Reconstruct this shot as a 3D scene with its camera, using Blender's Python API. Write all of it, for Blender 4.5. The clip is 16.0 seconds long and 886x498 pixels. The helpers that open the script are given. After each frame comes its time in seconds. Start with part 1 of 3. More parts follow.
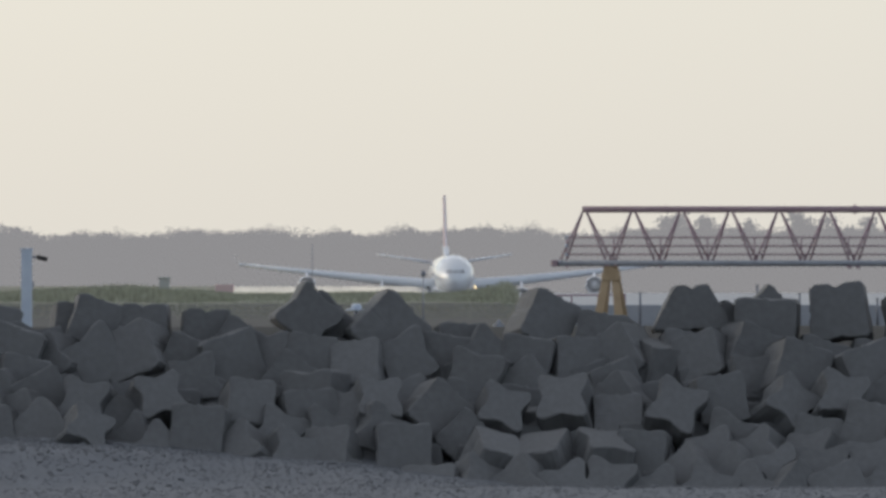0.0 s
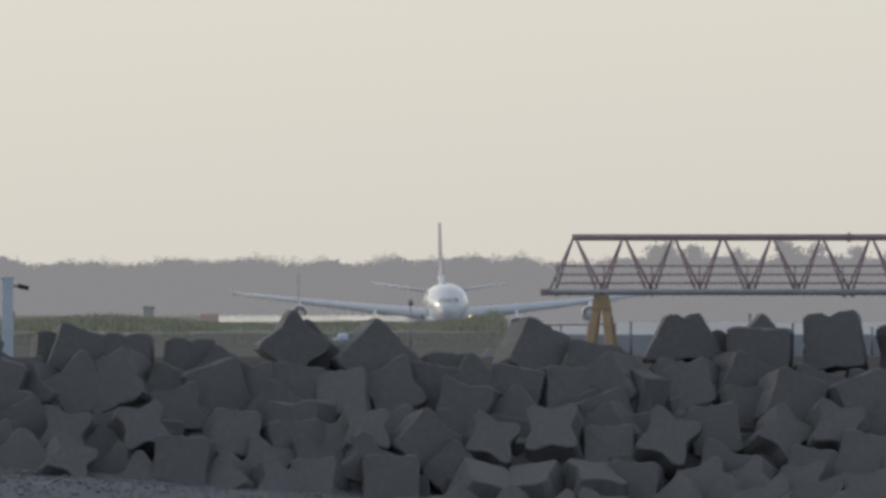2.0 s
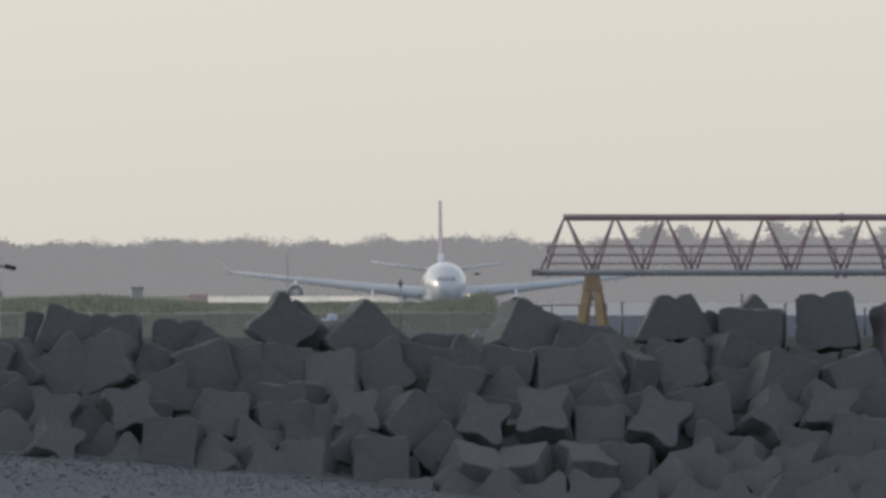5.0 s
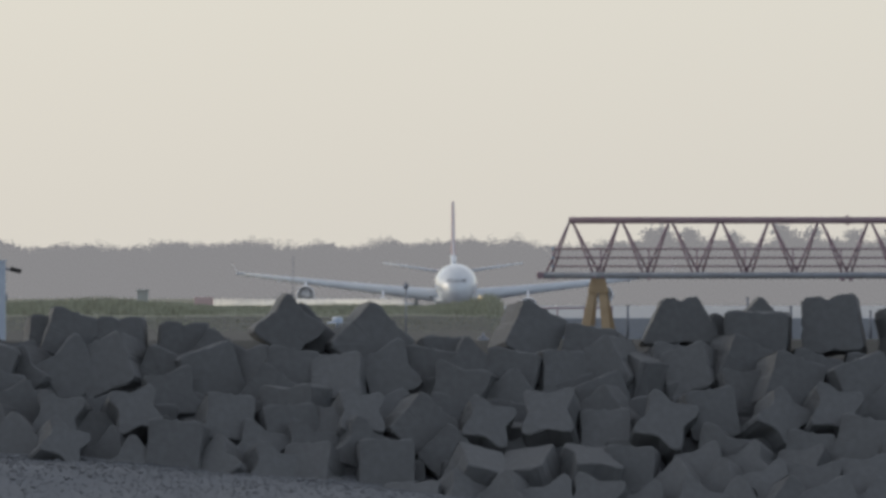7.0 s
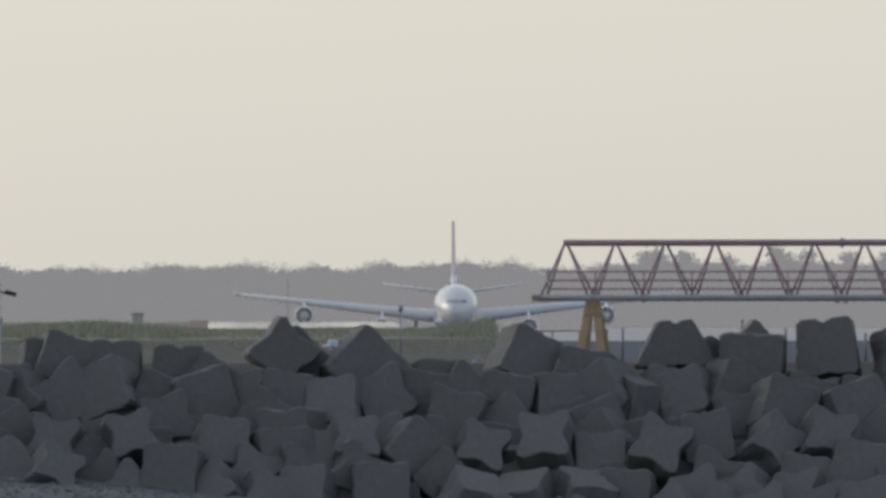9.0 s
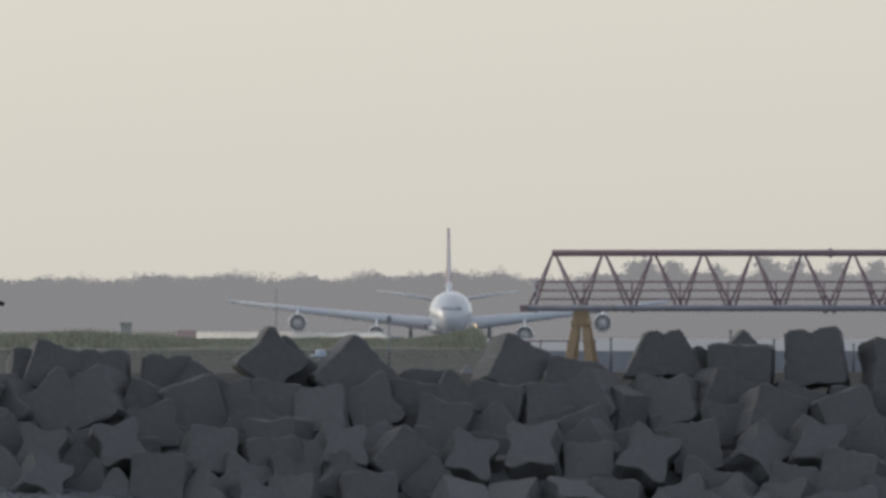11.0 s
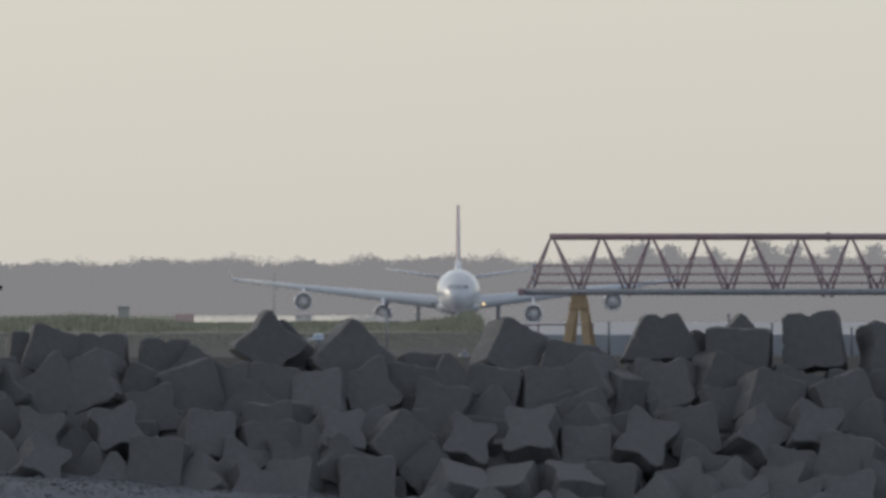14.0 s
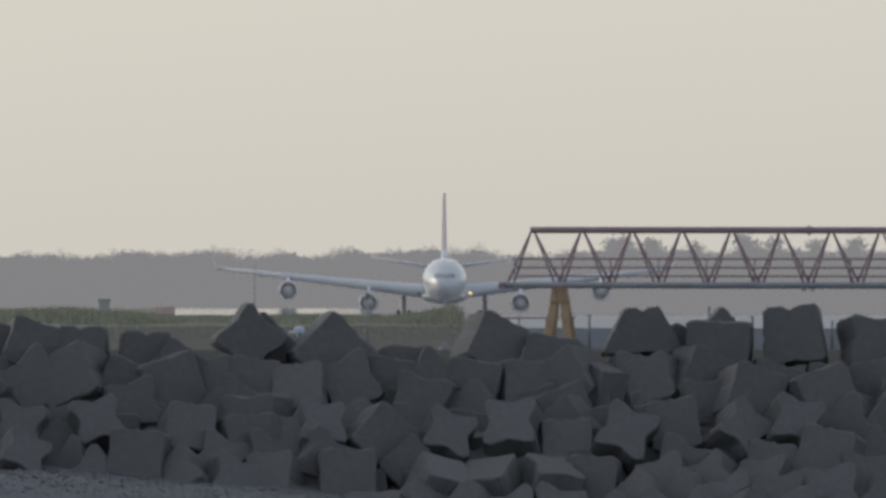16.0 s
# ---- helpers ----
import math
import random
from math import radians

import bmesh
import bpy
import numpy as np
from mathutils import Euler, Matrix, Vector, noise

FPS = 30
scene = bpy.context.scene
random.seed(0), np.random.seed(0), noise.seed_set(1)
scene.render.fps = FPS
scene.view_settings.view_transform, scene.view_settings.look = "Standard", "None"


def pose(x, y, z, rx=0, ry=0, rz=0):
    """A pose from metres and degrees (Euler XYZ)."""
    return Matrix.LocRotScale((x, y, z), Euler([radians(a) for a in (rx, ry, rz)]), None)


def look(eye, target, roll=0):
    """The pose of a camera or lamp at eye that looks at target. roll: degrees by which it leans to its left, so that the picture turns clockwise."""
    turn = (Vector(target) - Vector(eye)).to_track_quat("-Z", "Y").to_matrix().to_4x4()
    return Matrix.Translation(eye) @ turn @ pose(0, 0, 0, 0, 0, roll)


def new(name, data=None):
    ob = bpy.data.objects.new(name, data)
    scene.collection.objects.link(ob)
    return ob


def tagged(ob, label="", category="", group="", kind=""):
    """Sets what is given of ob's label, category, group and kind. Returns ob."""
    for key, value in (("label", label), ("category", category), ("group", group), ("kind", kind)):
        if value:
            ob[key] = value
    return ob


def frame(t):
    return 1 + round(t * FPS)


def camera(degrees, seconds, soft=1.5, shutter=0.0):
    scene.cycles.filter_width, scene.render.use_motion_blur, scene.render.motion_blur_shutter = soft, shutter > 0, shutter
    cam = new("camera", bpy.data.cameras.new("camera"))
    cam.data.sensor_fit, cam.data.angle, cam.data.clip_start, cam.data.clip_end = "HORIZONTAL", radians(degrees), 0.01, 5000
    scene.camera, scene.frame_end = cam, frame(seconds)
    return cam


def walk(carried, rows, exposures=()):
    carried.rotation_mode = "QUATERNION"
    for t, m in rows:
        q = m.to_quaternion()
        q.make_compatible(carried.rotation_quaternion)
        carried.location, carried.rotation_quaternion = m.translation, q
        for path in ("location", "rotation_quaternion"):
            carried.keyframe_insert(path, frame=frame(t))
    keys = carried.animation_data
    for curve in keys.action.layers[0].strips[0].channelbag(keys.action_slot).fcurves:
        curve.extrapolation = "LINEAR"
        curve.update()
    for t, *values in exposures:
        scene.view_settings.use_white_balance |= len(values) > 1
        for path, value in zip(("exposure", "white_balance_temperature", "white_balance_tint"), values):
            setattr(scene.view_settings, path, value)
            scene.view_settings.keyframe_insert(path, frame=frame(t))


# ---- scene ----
EYE = 6.0


def aim(back, yaw, pitch, roll):
    d = 1000.0
    return look((0, back, EYE), (d * math.tan(radians(yaw)), back + d, EYE + d * math.tan(radians(pitch))), roll)


cam = camera(3.3, 16.0, soft=3.3)
# seconds, metres back, turn, tilt and lean in degrees: a long lens held by hand
PATH = [
    (0.0, -10.8, -0.0613, 0.1196, 0.0), (0.1, -10.4, -0.0485, 0.1096, -0.006), (0.2, -10.0, -0.0356, 0.1123, -0.011), (0.3, -9.6, -0.027, 0.1129, -0.017),
    (0.4, -9.2, -0.0185, 0.1198, -0.022), (0.5, -8.8, -0.0035, 0.1204, -0.028), (0.6, -8.36, -0.0098, 0.1482, -0.024), (0.7, -7.92, -0.0182, 0.1739, -0.02),
    (0.8, -7.48, -0.016, 0.2038, -0.015), (0.9, -7.04, -0.018, 0.204, -0.011), (1.0, -6.6, -0.02, 0.2063, -0.007), (1.1, -6.36, -0.022, 0.2086, -0.009),
    (1.2, -6.12, -0.0176, 0.2278, -0.011), (1.3, -5.88, -0.0216, 0.2216, -0.013), (1.4, -5.64, -0.0194, 0.1983, -0.015), (1.5, -5.4, -0.0277, 0.2027, -0.017),
    (1.6, -4.98, -0.0339, 0.2159, -0.014), (1.7, -4.56, -0.0296, 0.2142, -0.011), (1.8, -4.14, -0.0273, 0.2232, -0.009), (1.9, -3.72, -0.025, 0.2257, -0.006),
    (2.0, -3.3, -0.0164, 0.2283, -0.003), (2.1, -3.24, -0.0187, 0.2238, -0.012), (2.2, -3.18, -0.0062, 0.2172, -0.02), (2.3, -3.12, 0.0, 0.2, -0.029),
    (2.4, -3.06, 0.019, 0.1849, -0.037), (2.5, -3.0, 0.0209, 0.1762, -0.046), (2.6, -2.74, 0.0064, 0.1635, -0.029), (2.7, -2.48, 0.0025, 0.1529, -0.012),
    (2.8, -2.22, 0.0008, 0.1657, 0.005), (2.9, -1.96, -0.001, 0.1637, 0.022), (3.0, -1.7, -0.0155, 0.1552, 0.039), (3.1, -1.52, -0.0285, 0.1697, 0.04),
    (3.2, -1.34, -0.0372, 0.1906, 0.042), (3.3, -1.16, -0.0331, 0.1988, 0.043), (3.4, -0.98, -0.0376, 0.1921, 0.045), (3.5, -0.8, -0.0357, 0.1896, 0.046),
    (3.6, -0.76, -0.0499, 0.1771, 0.033), (3.7, -0.72, -0.0513, 0.1689, 0.019), (3.8, -0.68, -0.0612, 0.1607, 0.006), (3.9, -0.64, -0.0647, 0.161, -0.008),
    (4.0, -0.6, -0.0576, 0.174, -0.021), (4.1, -0.55, -0.0636, 0.1856, -0.016), (4.2, -0.5, -0.042, 0.176, -0.01), (6.3, 0, 0.042, 0.1495, 0),
    (6.4, 0.0, 0.0421, 0.1504, -0.001), (6.5, 0, 0.0337, 0.1535, -0.001), (6.6, 0.0, 0.0278, 0.1493, -0.001), (6.7, 0.0, 0.0177, 0.145, -0.001),
    (6.8, 0.0, 0.0033, 0.1471, -0.0), (6.9, 0.0, -0.0026, 0.1557, -0.0), (7.0, 0, 0, 0.1663, 0), (7.1, 0.0, 0.0119, 0.1555, -0.011),
    (7.2, 0.0, 0.0238, 0.1574, -0.022), (7.3, 0.0, 0.0273, 0.1529, -0.034), (7.4, 0.0, 0.0052, 0.1612, -0.045), (7.5, 0, 0.0001, 0.1652, -0.056),
    (7.6, 0.0, -0.0121, 0.1638, -0.069), (7.7, 0.0, -0.0136, 0.1836, -0.082), (7.8, 0.0, -0.0216, 0.1949, -0.096), (7.9, 0.0, -0.0167, 0.1913, -0.109),
    (8.0, 0, -0.0204, 0.1835, -0.122), (8.1, 0.0, -0.0138, 0.1768, -0.108), (8.2, 0.0, 0.0034, 0.1701, -0.094), (8.3, 0.0, -0.0007, 0.1677, -0.079),
    (8.4, 0.0, -0.0005, 0.1844, -0.065), (8.5, 0, -0.0046, 0.199, -0.051), (8.6, 0.0, -0.0044, 0.2314, -0.053), (8.7, 0, 0.0086, 0.249, -0.055),
    (10.8, 0, 0.041, 0.2554, -0.02), (10.9, 0.0, 0.052, 0.2634, -0.013), (11.0, 0, 0.063, 0.2885, -0.005), (11.1, 0.0, 0.0655, 0.2905, -0.001),
    (11.2, 0.0, 0.0702, 0.2989, 0.004), (11.3, 0.0, 0.0685, 0.3073, 0.008), (11.4, 0.0, 0.0732, 0.3135, 0.013), (11.5, 0, 0.0736, 0.3113, 0.017),
    (11.6, 0.0, 0.0734, 0.3177, 0.026), (11.7, 0.0, 0.0605, 0.3262, 0.036), (11.8, 0.0, 0.0709, 0.3348, 0.045), (11.9, 0.0, 0.0793, 0.3284, 0.055),
    (12.0, 0, 0.0812, 0.3327, 0.064), (12.1, 0.0, 0.0853, 0.3087, 0.06), (12.2, 0.0, 0.0661, 0.272, 0.055), (12.3, 0.0, 0.0596, 0.2501, 0.051),
    (12.4, 0.0, 0.0488, 0.2835, 0.046), (12.5, 0, 0.0508, 0.2872, 0.042), (12.6, 0.0, 0.0568, 0.2688, 0.051), (12.7, 0.0, 0.0543, 0.2781, 0.06),
    (12.8, 0.0, 0.0603, 0.2938, 0.069), (12.9, 0.0, 0.0579, 0.2945, 0.078), (13.0, 0, 0.066, 0.2613, 0.087), (13.1, 0.0, 0.072, 0.2523, 0.073),
    (13.2, 0.0, 0.0781, 0.2539, 0.06), (13.3, 0.0, 0.0841, 0.2385, 0.046), (13.4, 0.0, 0.0689, 0.2444, 0.033), (13.5, 0, 0.0686, 0.2481, 0.019),
    (13.6, 0.0, 0.0708, 0.2335, 0.013), (13.7, 0.0, 0.0602, 0.2295, 0.006), (13.8, 0.0, 0.0624, 0.217, -0.0), (13.9, 0.0, 0.0603, 0.2172, -0.007),
    (14.0, 0, 0.071, 0.2281, -0.013), (14.1, 0.0, 0.0755, 0.2432, -0.012), (14.2, 0.0, 0.0884, 0.2541, -0.01), (14.3, 0.0, 0.0972, 0.2629, -0.009),
    (14.4, 0.0, 0.1165, 0.2525, -0.007), (14.5, 0, 0.1401, 0.2379, -0.006), (14.6, 0.0, 0.1484, 0.2359, 0.013), (14.7, 0.0, 0.1503, 0.2254, 0.032),
    (14.8, 0.0, 0.1565, 0.2361, 0.051), (14.9, 0.0, 0.152, 0.2575, 0.07), (15.0, 0, 0.1518, 0.2767, 0.089), (15.1, 0.0, 0.1475, 0.2786, 0.078),
    (15.2, 0.0, 0.1559, 0.2869, 0.067), (15.3, 0.0, 0.1707, 0.2761, 0.057), (15.4, 0.0, 0.1643, 0.2674, 0.046), (15.5, 0, 0.1642, 0.2715, 0.035),
    (15.6, 0.0, 0.1663, 0.2483, 0.039), (15.7, 0.0, 0.1556, 0.24, 0.042), (15.8, 0.0, 0.1386, 0.236, 0.046), (15.9, 0.0, 0.1279, 0.2298, 0.049),
    (16.0, 0, 0.1428, 0.2024, 0.053),
]
walk(cam, [(t, aim(b, y, p, r)) for t, b, y, p, r in PATH],
     exposures=[(0.0, 0.17), (0.9, 0.15), (1.5, 0.05), (2.4, 0.0), (4.2, 0.02), (8.6, 0.02), (11.0, -0.05), (11.5, -0.09), (12.0, -0.16), (12.5, -0.1), (16.0, -0.12)])

# ---- world and sun: a bright hazy evening sky, low sun behind the haze to the west ----
SUN = Vector((-0.80, 0.48, 0.24)).normalized()
world = bpy.data.worlds.new("world")
scene.world = world
world.use_nodes = True
wn, wl = world.node_tree.nodes, world.node_tree.links
sky = wn.new("ShaderNodeTexSky")
sky.sky_type = "NISHITA"
sky.sun_disc = False
sky.sun_elevation = math.asin(SUN.z)
sky.sun_rotation = math.atan2(SUN.x, SUN.y)
sky.dust_density = 1.5
sky.ozone_density = 3.0
sky.air_density = 1.0
bg = wn["Background"]
wl.new(sky.outputs["Color"], bg.inputs["Color"])
bg.inputs["Strength"].default_value = 0.06
veil = wn.new("ShaderNodeBackground")  # the white of the haze, brighter and warmer towards the low sun
way = wn.new("ShaderNodeTexCoord")
dot = wn.new("ShaderNodeVectorMath")
dot.operation = "DOT_PRODUCT"
dot.inputs[1].default_value = Vector((-0.35, 0.93, 0.10)).normalized()
wl.new(way.outputs["Generated"], dot.inputs[0])
spread = wn.new("ShaderNodeMapRange")
spread.interpolation_type = "SMOOTHSTEP"
spread.inputs["From Min"].default_value = 0.0
spread.inputs["From Max"].default_value = 0.95
wl.new(dot.outputs["Value"], spread.inputs["Value"])
glow = wn.new("ShaderNodeMix")
glow.data_type = "RGBA"
glow.inputs[6].default_value = (0.33, 0.335, 0.345, 1)
glow.inputs[7].default_value = (0.541, 0.525, 0.497, 1)
wl.new(spread.outputs["Result"], glow.inputs[0])
wl.new(glow.outputs[2], veil.inputs["Color"])
veil.inputs["Strength"].default_value = 1.0
both = wn.new("ShaderNodeAddShader")
wl.new(bg.outputs[0], both.inputs[0])
wl.new(veil.outputs[0], both.inputs[1])
wl.new(both.outputs[0], wn["World Output"].inputs["Surface"])

sun = new("sun", bpy.data.lights.new("sun", "SUN"))
sun.data.energy = 0.38
sun.data.angle = radians(4)
sun.data.color = (1.0, 0.91, 0.79)
sun.matrix_world = look(SUN * 50, (0, 0, 0))


# ---- materials ----
def mat(name, a, b, rough=0.8, scale=3.0, fine=40.0, bump=0.2, metal=0.0, vary=0.0, glow=None, coat=0.0, island=0.0):
    """Two colours mixed by noise at two scales, fine relief, and a spread from piece to piece."""
    m = bpy.data.materials.new(name)
    m.use_nodes = True
    n, l = m.node_tree.nodes, m.node_tree.links
    p = n["Principled BSDF"]
    co = n.new("ShaderNodeTexCoord")
    n1, n2 = n.new("ShaderNodeTexNoise"), n.new("ShaderNodeTexNoise")
    n1.inputs["Scale"].default_value, n2.inputs["Scale"].default_value = scale, fine
    n1.inputs["Detail"].default_value, n2.inputs["Detail"].default_value = 5, 3
    l.new(co.outputs["Object"], n1.inputs["Vector"])
    l.new(co.outputs["Object"], n2.inputs["Vector"])
    half = n.new("ShaderNodeMath")
    half.operation = "MULTIPLY_ADD"
    half.inputs[1].default_value = 0.45
    l.new(n2.outputs["Fac"], half.inputs[0])
    low = n.new("ShaderNodeMath")
    low.operation = "MULTIPLY"
    low.inputs[1].default_value = 0.55
    l.new(n1.outputs["Fac"], low.inputs[0])
    l.new(low.outputs[0], half.inputs[2])
    ramp = n.new("ShaderNodeValToRGB")
    ramp.color_ramp.elements[0].position, ramp.color_ramp.elements[1].position = 0.32, 0.68
    ramp.color_ramp.elements[0].color, ramp.color_ramp.elements[1].color = (*a, 1), (*b, 1)
    l.new(half.outputs[0], ramp.inputs["Fac"])
    colour = ramp.outputs["Color"]
    if vary or island:
        hsv = n.new("ShaderNodeHueSaturation")
        mr = n.new("ShaderNodeMapRange")
        v = vary or island
        mr.inputs["To Min"].default_value, mr.inputs["To Max"].default_value = 1 - v, 1 + v
        if vary:
            l.new(n.new("ShaderNodeObjectInfo").outputs["Random"], mr.inputs["Value"])
        else:
            l.new(n.new("ShaderNodeNewGeometry").outputs["Random Per Island"], mr.inputs["Value"])
        l.new(mr.outputs["Result"], hsv.inputs["Value"])
        l.new(colour, hsv.inputs["Color"])
        colour = hsv.outputs["Color"]
    l.new(colour, p.inputs["Base Color"])
    p.inputs["Roughness"].default_value = rough
    p.inputs["Metallic"].default_value = metal
    p.inputs["Coat Weight"].default_value = coat
    if bump:
        bp = n.new("ShaderNodeBump")
        bp.inputs["Strength"].default_value = bump
        bp.inputs["Distance"].default_value = 0.02
        l.new(half.outputs[0], bp.inputs["Height"])
        l.new(bp.outputs["Normal"], p.inputs["Normal"])
    if glow:
        p.inputs["Emission Color"].default_value = (*glow[:3], 1)
        p.inputs["Emission Strength"].default_value = glow[3]
    return m


CONCRETE = mat("weathered_concrete", (0.13, 0.131, 0.132), (0.181, 0.184, 0.189), 0.95, 0.9, 8, 0.5, vary=0.07)
GRAVEL = mat("gravel", (0.135, 0.142, 0.155), (0.185, 0.194, 0.21), 0.9, 0.8, 6, 0.5)
PEBBLE = mat("pebble", (0.14, 0.147, 0.16), (0.20, 0.208, 0.223), 0.85, 2, 12, 0.3, island=0.18)
SOIL = mat("dry_soil", (0.058, 0.056, 0.051), (0.081, 0.079, 0.071), 0.95, 0.25, 2.5, 0.5)
TURF = mat("turf", (0.205, 0.21, 0.16), (0.265, 0.265, 0.21), 0.95, 0.15, 2.0, 0.5)
BLADE = mat("grass_blade", (0.285, 0.30, 0.21), (0.44, 0.435, 0.35), 0.8, 0.4, 3, 0, island=0.35)
DRYGRASS = mat("far_dry_grass", (0.20, 0.20, 0.15), (0.30, 0.29, 0.22), 0.95, 0.03, 0.4, 0.2)
# unseen paler ground, added to bounce light up at the sea wall
BOUNCE_SAND = mat("pale_bounce_sand", (0.30, 0.30, 0.30), (0.38, 0.38, 0.37), 0.95, 0.1, 2, 0.3)
PAVE = mat("runway_concrete", (0.24, 0.243, 0.258), (0.33, 0.334, 0.35), 0.48, 0.02, 0.3, 0.0)
WET = mat("glazed_runway", (0.30, 0.29, 0.27), (0.38, 0.37, 0.35), 0.04, 0.02, 0.3, 0.0)
# dark foliage; the grey of the haze is painted in as emission
WOODS = mat("haze_glow_woods", (0.016, 0.019, 0.019), (0.028, 0.032, 0.032), 1.0, 0.05, 0.6, 0, glow=(0.98, 0.962, 0.99, 0.243))
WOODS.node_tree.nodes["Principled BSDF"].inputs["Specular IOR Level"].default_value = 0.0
# bare twigs, through which the sky shows; the same haze glow is painted in
TWIGS = mat("haze_glow_twigs", (0.016, 0.019, 0.019), (0.028, 0.032, 0.032), 1.0, 0.05, 0.6, 0, glow=(0.98, 0.962, 0.99, 0.243))
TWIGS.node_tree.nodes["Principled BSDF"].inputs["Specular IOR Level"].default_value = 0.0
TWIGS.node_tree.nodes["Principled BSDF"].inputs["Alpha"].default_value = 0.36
RED = mat("red_paint", (0.29, 0.195, 0.22), (0.38, 0.275, 0.31), 0.5, 2, 25, 0.1)
GREY = mat("grey_paint", (0.24, 0.255, 0.29), (0.37, 0.39, 0.43), 0.5, 2, 25, 0.1)
YELLOW = mat("yellow_paint", (0.36, 0.255, 0.15), (0.48, 0.35, 0.21), 0.6, 2, 20, 0.15)
WHITEPAINT = mat("white_paint", (0.50, 0.57, 0.68), (0.64, 0.71, 0.80), 0.5, 2, 25, 0.05)
PLANE = mat("airliner_white", (0.66, 0.69, 0.73), (0.72, 0.75, 0.79), 0.22, 0.3, 4, 0, coat=0.6)
WINGM = mat("wing_grey", (0.63, 0.66, 0.70), (0.69, 0.72, 0.76), 0.35, 0.3, 4, 0)
FINM = mat("fin_mauve", (0.43, 0.27, 0.285), (0.50, 0.33, 0.34), 0.4, 0.3, 4, 0)
DARK = mat("dark_glass", (0.02, 0.02, 0.025), (0.03, 0.03, 0.035), 0.15, 1, 5, 0)
PANE = mat("cockpit_glass", (0.22, 0.23, 0.25), (0.27, 0.28, 0.30), 0.2, 1, 5, 0)
# black tyre rubber, lifted to grey by haze painted into the colour
TYRE = mat("haze_lifted_tyre", (0.13, 0.13, 0.135), (0.18, 0.18, 0.185), 0.85, 3, 20, 0.1)
STROBE = mat("strobe_lens", (0.9, 0.92, 1.0), (0.9, 0.92, 1.0), 0.3, 1, 5, 0, glow=(0.9, 0.93, 1.0, 14.0))
RUBBER = mat("rubber", (0.02, 0.02, 0.02), (0.04, 0.04, 0.04), 0.8, 3, 20, 0.1)
FAN = mat("fan_blades", (0.60, 0.59, 0.59), (0.68, 0.67, 0.67), 0.5, 2, 20, 0)
CHROME = mat("bare_metal_lip", (0.75, 0.75, 0.76), (0.85, 0.85, 0.86), 0.3, 2, 20, 0, metal=0.35)
WALLM = mat("grey_barrier_concrete", (0.36, 0.385, 0.43), (0.44, 0.465, 0.51), 0.85, 0.6, 7, 0.3)
STEEL = mat("dark_galvanised_steel", (0.21, 0.225, 0.265), (0.28, 0.295, 0.33), 0.6, 2, 25, 0.1)
HUT = mat("grey_green_sheet", (0.42, 0.425, 0.405), (0.48, 0.485, 0.46), 0.7, 1, 8, 0.1)
SIGN = mat("faded_red_panel", (0.60, 0.44, 0.43), (0.66, 0.50, 0.49), 0.6, 1, 8, 0.05)
LAMP = mat("lit_lamp", (0.9, 0.7, 0.4), (0.9, 0.7, 0.4), 0.4, 1, 5, 0, glow=(1.0, 0.72, 0.36, 1.6))


# ---- mesh helpers ----
def mesh_of(name, bm, material, smooth=False):
    me = bpy.data.meshes.new(name)
    bmesh.ops.recalc_face_normals(bm, faces=bm.faces)
    if smooth:
        for f in bm.faces:
            f.smooth = True
    bm.to_mesh(me)
    bm.free()
    for m in material if isinstance(material, (list, tuple)) else [material]:
        me.materials.append(m)
    return me


def part(name, bm, material, parent, label="", smooth=False):
    ob = new(name, mesh_of(name, bm, material, smooth))
    ob.parent = parent
    return tagged(ob, label=label)


def base(name, m, label, category, group=""):
    ob = new(name)
    ob.matrix_basis = m
    return tagged(ob, label, category, group)


def ring_loft(bm, rings, cap=True, fan=False):
    """Skin a row of closed rings of points; fan: close the ends with a fan round their middle."""
    vs = [[bm.verts.new(p) for p in r] for r in rings]
    for a, b in zip(vs, vs[1:]):
        for i in range(len(a)):
            j = (i + 1) % len(a)
            bm.faces.new((a[i], a[j], b[j], b[i]))
    if fan:
        for ring in (vs[0], vs[-1]):
            mid = bm.verts.new(sum((v.co for v in ring), Vector()) / len(ring))
            for i in range(len(ring)):
                bm.faces.new((ring[i], ring[(i + 1) % len(ring)], mid))
    elif cap:
        bm.faces.new(vs[0][::-1])
        bm.faces.new(vs[-1])
    return bm


def tube(bm, p0, p1, r0, r1=None, seg=10):
    p0, p1 = Vector(p0), Vector(p1)
    r1 = r0 if r1 is None else r1
    q = (p1 - p0).to_track_quat("Z", "Y")
    rings = []
    for p, r in ((p0, r0), (p1, r1)):
        rings.append([p + q @ Vector((r * math.cos(2 * math.pi * i / seg), r * math.sin(2 * math.pi * i / seg), 0)) for i in range(seg)])
    return ring_loft(bm, rings)


def box(bm, c, s, m=None, bevel=0.0):
    g = bmesh.ops.create_cube(bm, size=1.0)
    for v in g["verts"]:
        v.co = Vector((v.co.x * s[0], v.co.y * s[1], v.co.z * s[2]))
        if m is not None:
            v.co = m @ v.co
        v.co += Vector(c)
    if bevel:
        es = list({e for v in g["verts"] for e in v.link_edges})
        bmesh.ops.bevel(bm, geom=es, offset=bevel, segments=2, affect="EDGES", profile=0.5)
    return bm


